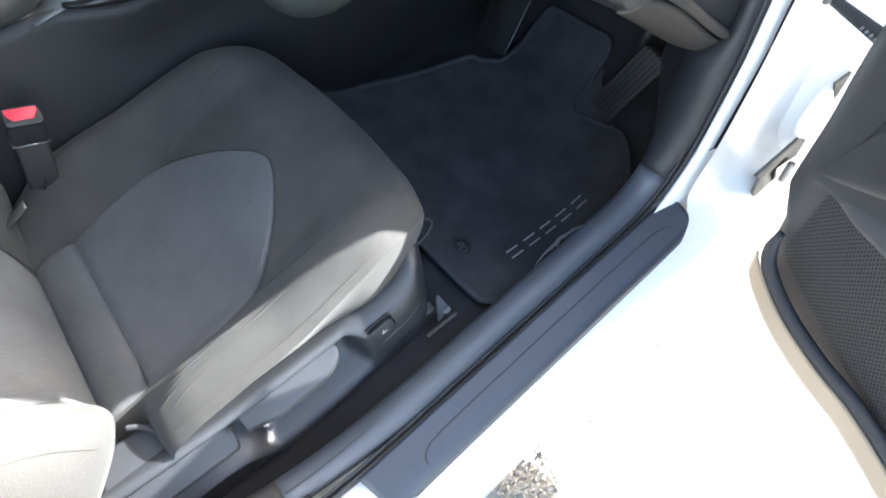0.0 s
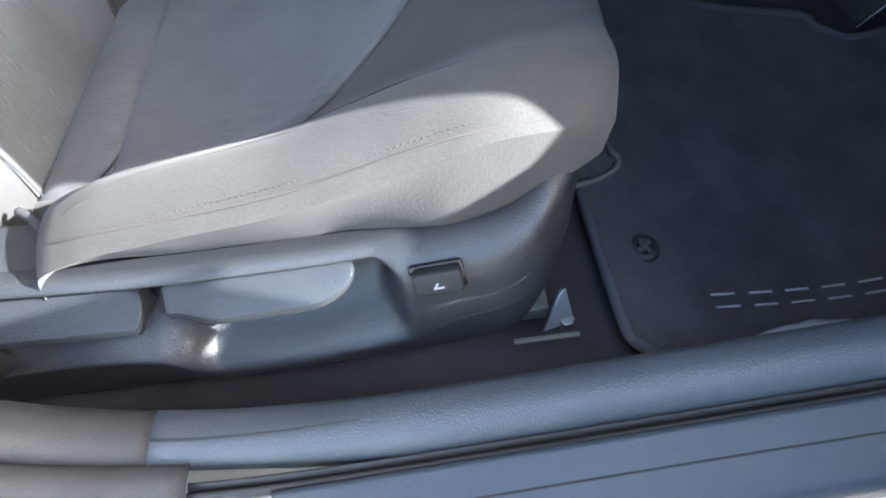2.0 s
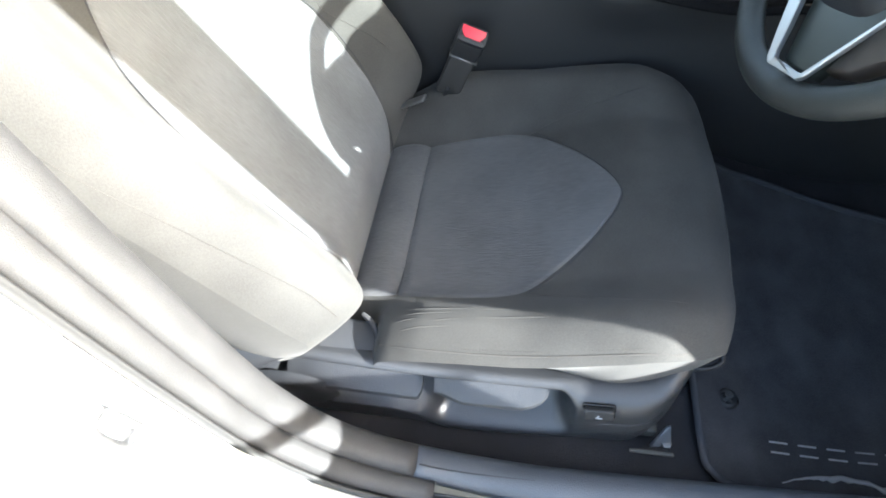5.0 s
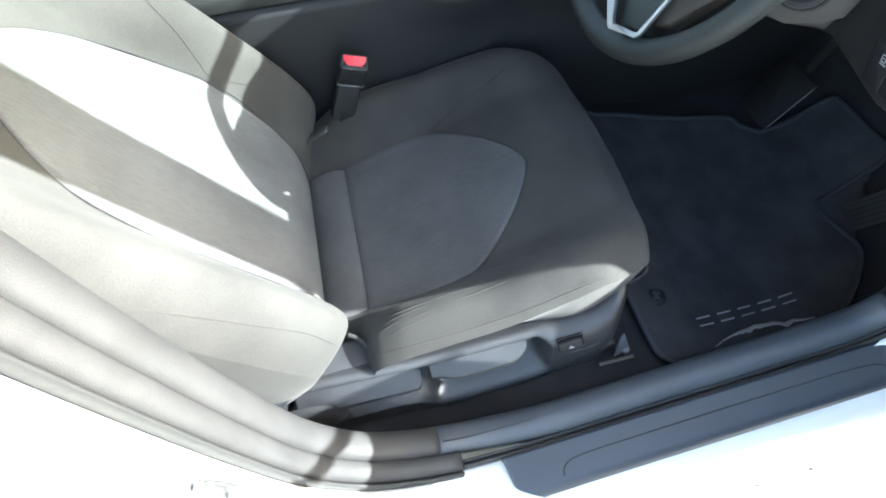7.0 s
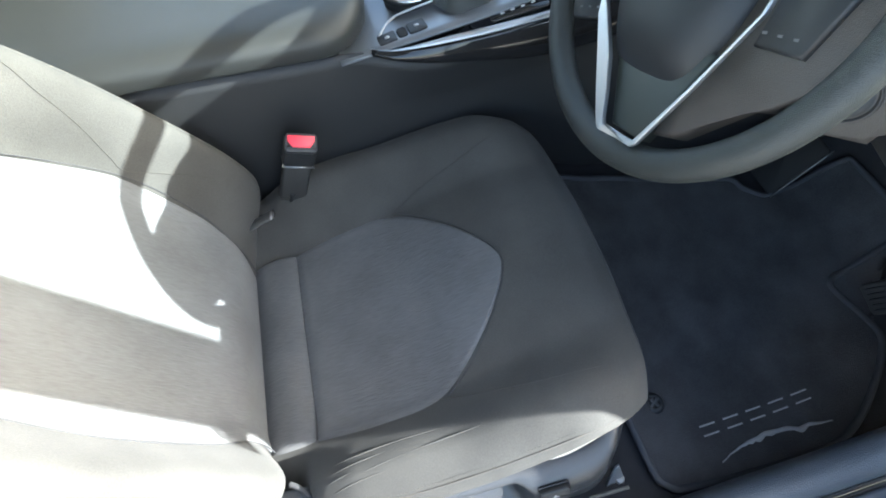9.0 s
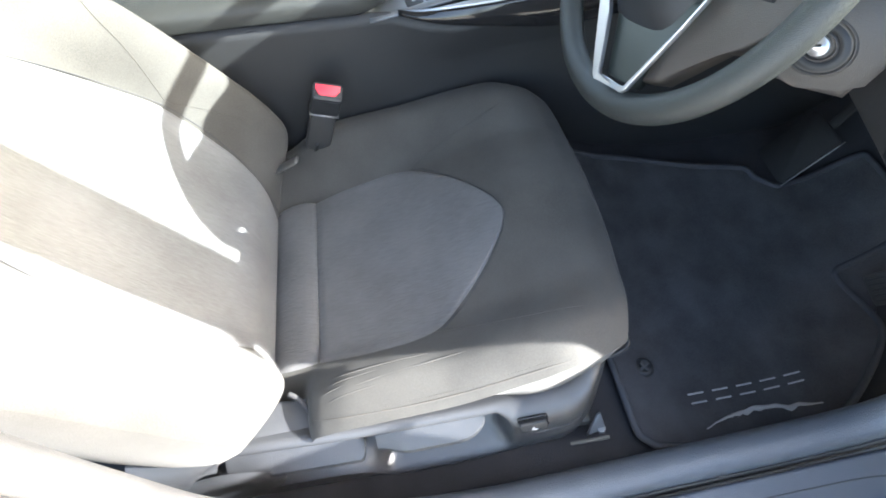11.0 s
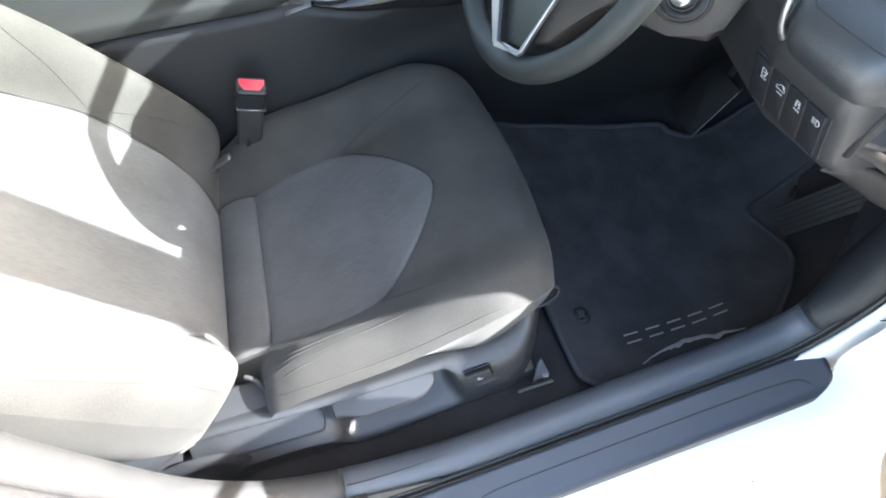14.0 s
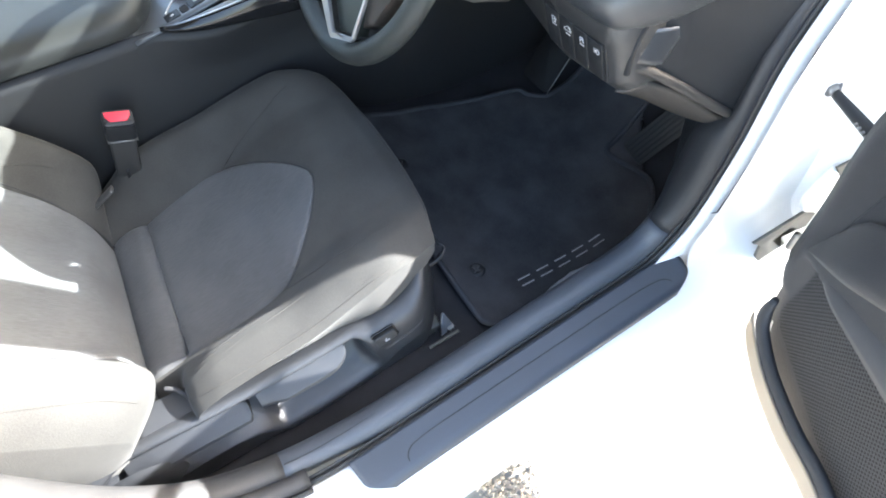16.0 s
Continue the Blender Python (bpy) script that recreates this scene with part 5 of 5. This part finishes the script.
def armrest_f(u, v):
    # a rounded nose that swells out of the panel
    uu = 0.033 + 0.50 * u
    lo = 0.511 + 0.84 * (uu - 0.033) - 0.004 * smooth(0, 0.06, u) * smooth(0.2, 0.06, u)
    hi = min(lo + 0.10, 0.513 + 3.0 * (uu - 0.033))
    return dp(uu, lo + (hi - lo) * v, 0.002 + 0.024 * smooth(0, 0.22, u) * (1 - v ** 3) * (0.80 + 0.20 * smooth(0, 0.15, v)))


part("pocket_front", sheet(30, 8, ramp_f), "mesh", door, "sloping grey pocket front", thick=0.003)
# the recess's shade is put into its near-black colour
part("pocket_hollow", sheet(30, 8, hollow_f), "dark", door)
part("armrest", sheet(40, 12, armrest_f), "door", door, "dark padded armrest", thick=0.004)
part("armrest_edge", tube([armrest_f(k / 12, 0.0) for k in range(13)], 0.0016, 40, 6), "mesh", door)
part("pocket_edge", tube([ramp_f(k / 12, 0.0) for k in range(13)], 0.0012, 40, 6), "mesh", door)
part("panel_crease", tube([dp(0.036, 0.495, -0.001), dp(0.046, 0.545, 0.0005), dp(0.054, 0.590, 0.0005), dp(0.062, 0.64, 0.0005), dp(0.075, 0.72, 0.0005)], 0.0009, 40, 6), "seam", door)
LIP = path_points([dp(0.040, 0.372, 0.002), dp(0.047, 0.336, 0.008), dp(0.072, 0.315, 0.012), dp(0.14, 0.304, 0.013), dp(0.23, 0.312, 0.008), dp(0.335, 0.328, -0.003), dp(0.60, 0.335, -0.008), dp(1.0, 0.335, -0.012)], 90)


def lip_f(u, v):
    k = int(round(u * 89))
    p, a = LIP[k], 2 * math.pi * v
    d = (LIP[min(k + 1, 89)] - LIP[max(k - 1, 0)]).normalized()
    side = d.cross(DN).normalized()
    e = 0.45 + 0.55 * smooth(0, 0.05, u)
    return p + side * (0.015 * e * math.sin(a)) + DN * (0.010 * e * math.cos(a))


part("lower_lip", sheet(90, 20, lip_f, closed_v=True, caps=True), "door", door, "raised dark lower lip")
shell = part("shell", sheet(40, 30, lambda u, v: dp(0.02 + 1.04 * u, 0.262 + 0.59 * v, -0.045 - 0.10 * smooth(0, 0.12, u) - 0.03 * math.sin(3.14 * v))), "paint", door, "white painted door skin", thick=0.01)


def hem_f(u, v):
    k = int(round(4 + u * 85))
    p = LIP[k]
    return p + Vector((0, 0, -0.002 - 0.058 * v)) + DN * (0.010 - 0.006 * v) + DU * (-0.012 * (1 - smooth(0, 0.08, u)))


# hem is white paint; its warm colour imitates light bounced off the ground
part("shell_bottom", sheet(60, 8, hem_f), "tan", door, "white painted bottom edge of the door, coloured for ground bounce", thick=0.003)
part("shell_front", sheet(6, 30, lambda u, v: dp(lerp(0.265 + 0.58 * v, DFRONT) + 0.012 * u, 0.265 + 0.58 * v, -0.018 - 0.10 * u)), "paint", door, thick=0.006)
part("window_frame", tube([dp(-0.03, 0.846, 0.0), dp(0.03, 0.896, 0.0), dp(0.11, 0.958, -0.005), dp(0.20, 1.03, -0.01), dp(0.30, 1.105, -0.01), dp(0.62, 1.31, 0.0), dp(0.95, 1.34, 0.0), dp(1.03, 0.89, -0.05)], 0.015, 50, 8, 0.7), "rubber", door)
part("mirror_sail", sheet(12, 6, lambda u, v: dp(-0.028 + 0.085 * u, 0.78 + (0.848 + 0.070 * u - 0.78) * v, -0.004)), "door", door, "dark triangular mirror base panel", thick=0.006)
# speaker grille: a plate with staggered holes
hb = bmesh.new()
for row in range(68):
    for c in range(50):
        u = 0.040 + 0.0064 * c + 0.0032 * (row % 2)
        z = 0.322 + 0.0056 * row
        line = 0.492 + 0.262 * (u - 0.036)
        f = lerp(z, [(0.30, 0.075), (0.345, 0.045), (0.373, 0.032), (0.436, 0.028), (0.50, 0.032)])
        if z > line - 0.012 or u < f or u > 0.36:
            continue
        p = dp(u, z, -0.0150)
        m = axes(p, DU, (0, 0, 1))
        if (m.to_3x3() @ Vector((0, 0, 1))).dot(DN) < 0:
            m = m @ pose(0, 0, 0, 180, 0, 0)
        vs = [hb.verts.new(m @ Vector((0.0018 * math.cos(6.2832 * k / 6), 0.0018 * math.sin(6.2832 * k / 6), 0.0))) for k in range(6)]
        hb.faces.new(vs)
tagged(part("grille_holes", hb, "hole", door, soft=False), kind="stuff")
# hinge bracket and check strap on the front pillar
UPRIGHT = Matrix.Translation((0, -0.450, 0)) @ pose(0, 0, 0, 90, 0, 0)
hinge = part("hinge_bracket", placed(slab([(0.835, 0.456), (0.862, 0.428), (0.868, 0.388), (0.922, 0.300), (0.972, 0.218), (0.992, 0.240), (0.962, 0.335), (0.922, 0.392), (0.912, 0.410), (0.985, 0.380), (1.02, 0.385), (0.945, 0.454), (0.885, 0.456)], 0.005, 0.001), UPRIGHT), "hinge_grey", body, "thin dull grey door hinge bracket")
part("hinge_pin", tube([(0.945, -0.464, 0.36), (0.945, -0.464, 0.40)], 0.006, 8, 12), "steel", hinge)
part("hinge_arm", placed(slab([(0.938, 0.458), (1.012, 0.395), (1.004, 0.446), (1.018, 0.458), (0.962, 0.548), (0.936, 0.528), (0.924, 0.494)], 0.012, 0.004), UPRIGHT @ Matrix.Translation((0, 0, -0.006))), "paint", body, "white painted hinge arm")
part("hinge_bracket", placed(slab([(0.938, 0.566), (1.018, 0.462), (1.05, 0.50), (1.05, 0.52), (0.99, 0.556)], 0.004, 0.001), UPRIGHT @ Matrix.Translation((0, 0, 0.004))), "hinge_grey", body)
part("hinge_arm", placed(slab([(0.968, 0.572), (1.012, 0.535), (1.04, 0.575), (1.02, 0.612), (0.99, 0.604)], 0.010, 0.004), UPRIGHT), "paint", body, "white painted hinge arm")
strap = thing("check_strap", "dark metal door check strap with a bolted end", "door check strap")
SP = Vector((0.928, -0.402, 0.675))
SE = dp(-0.030, 0.668, -0.030)
SA = (SE - SP).normalized()
SX = SA.cross(Vector((0, 0, 1))).normalized()
part("strap_bolt", merged(tube([SP - SX * 0.007, SP + SX * 0.007], 0.0068, 6, 14), tube([SP + Vector((0.010, 0.006, -0.004)) - SX * 0.009, SP + Vector((0.010, 0.006, -0.004)) + SX * 0.009], 0.006, 6, 14)), "steel", strap, "blued steel bolt")
part("strap_arm", tube([SP + SA * 0.006, SP + SA * 0.04, SE + SA * 0.03], 0.0062, 20, 8, 1.5, taper=lambda t: 0.8 + 0.5 * t), "smooth", strap)
for k in range(4):
    part("strap_rib", tube([SE - SA * (0.004 + 0.007 * k) - SX * 0.009, SE - SA * (0.004 + 0.007 * k) + SX * 0.009], 0.0022, 4, 6), "steel", strap)
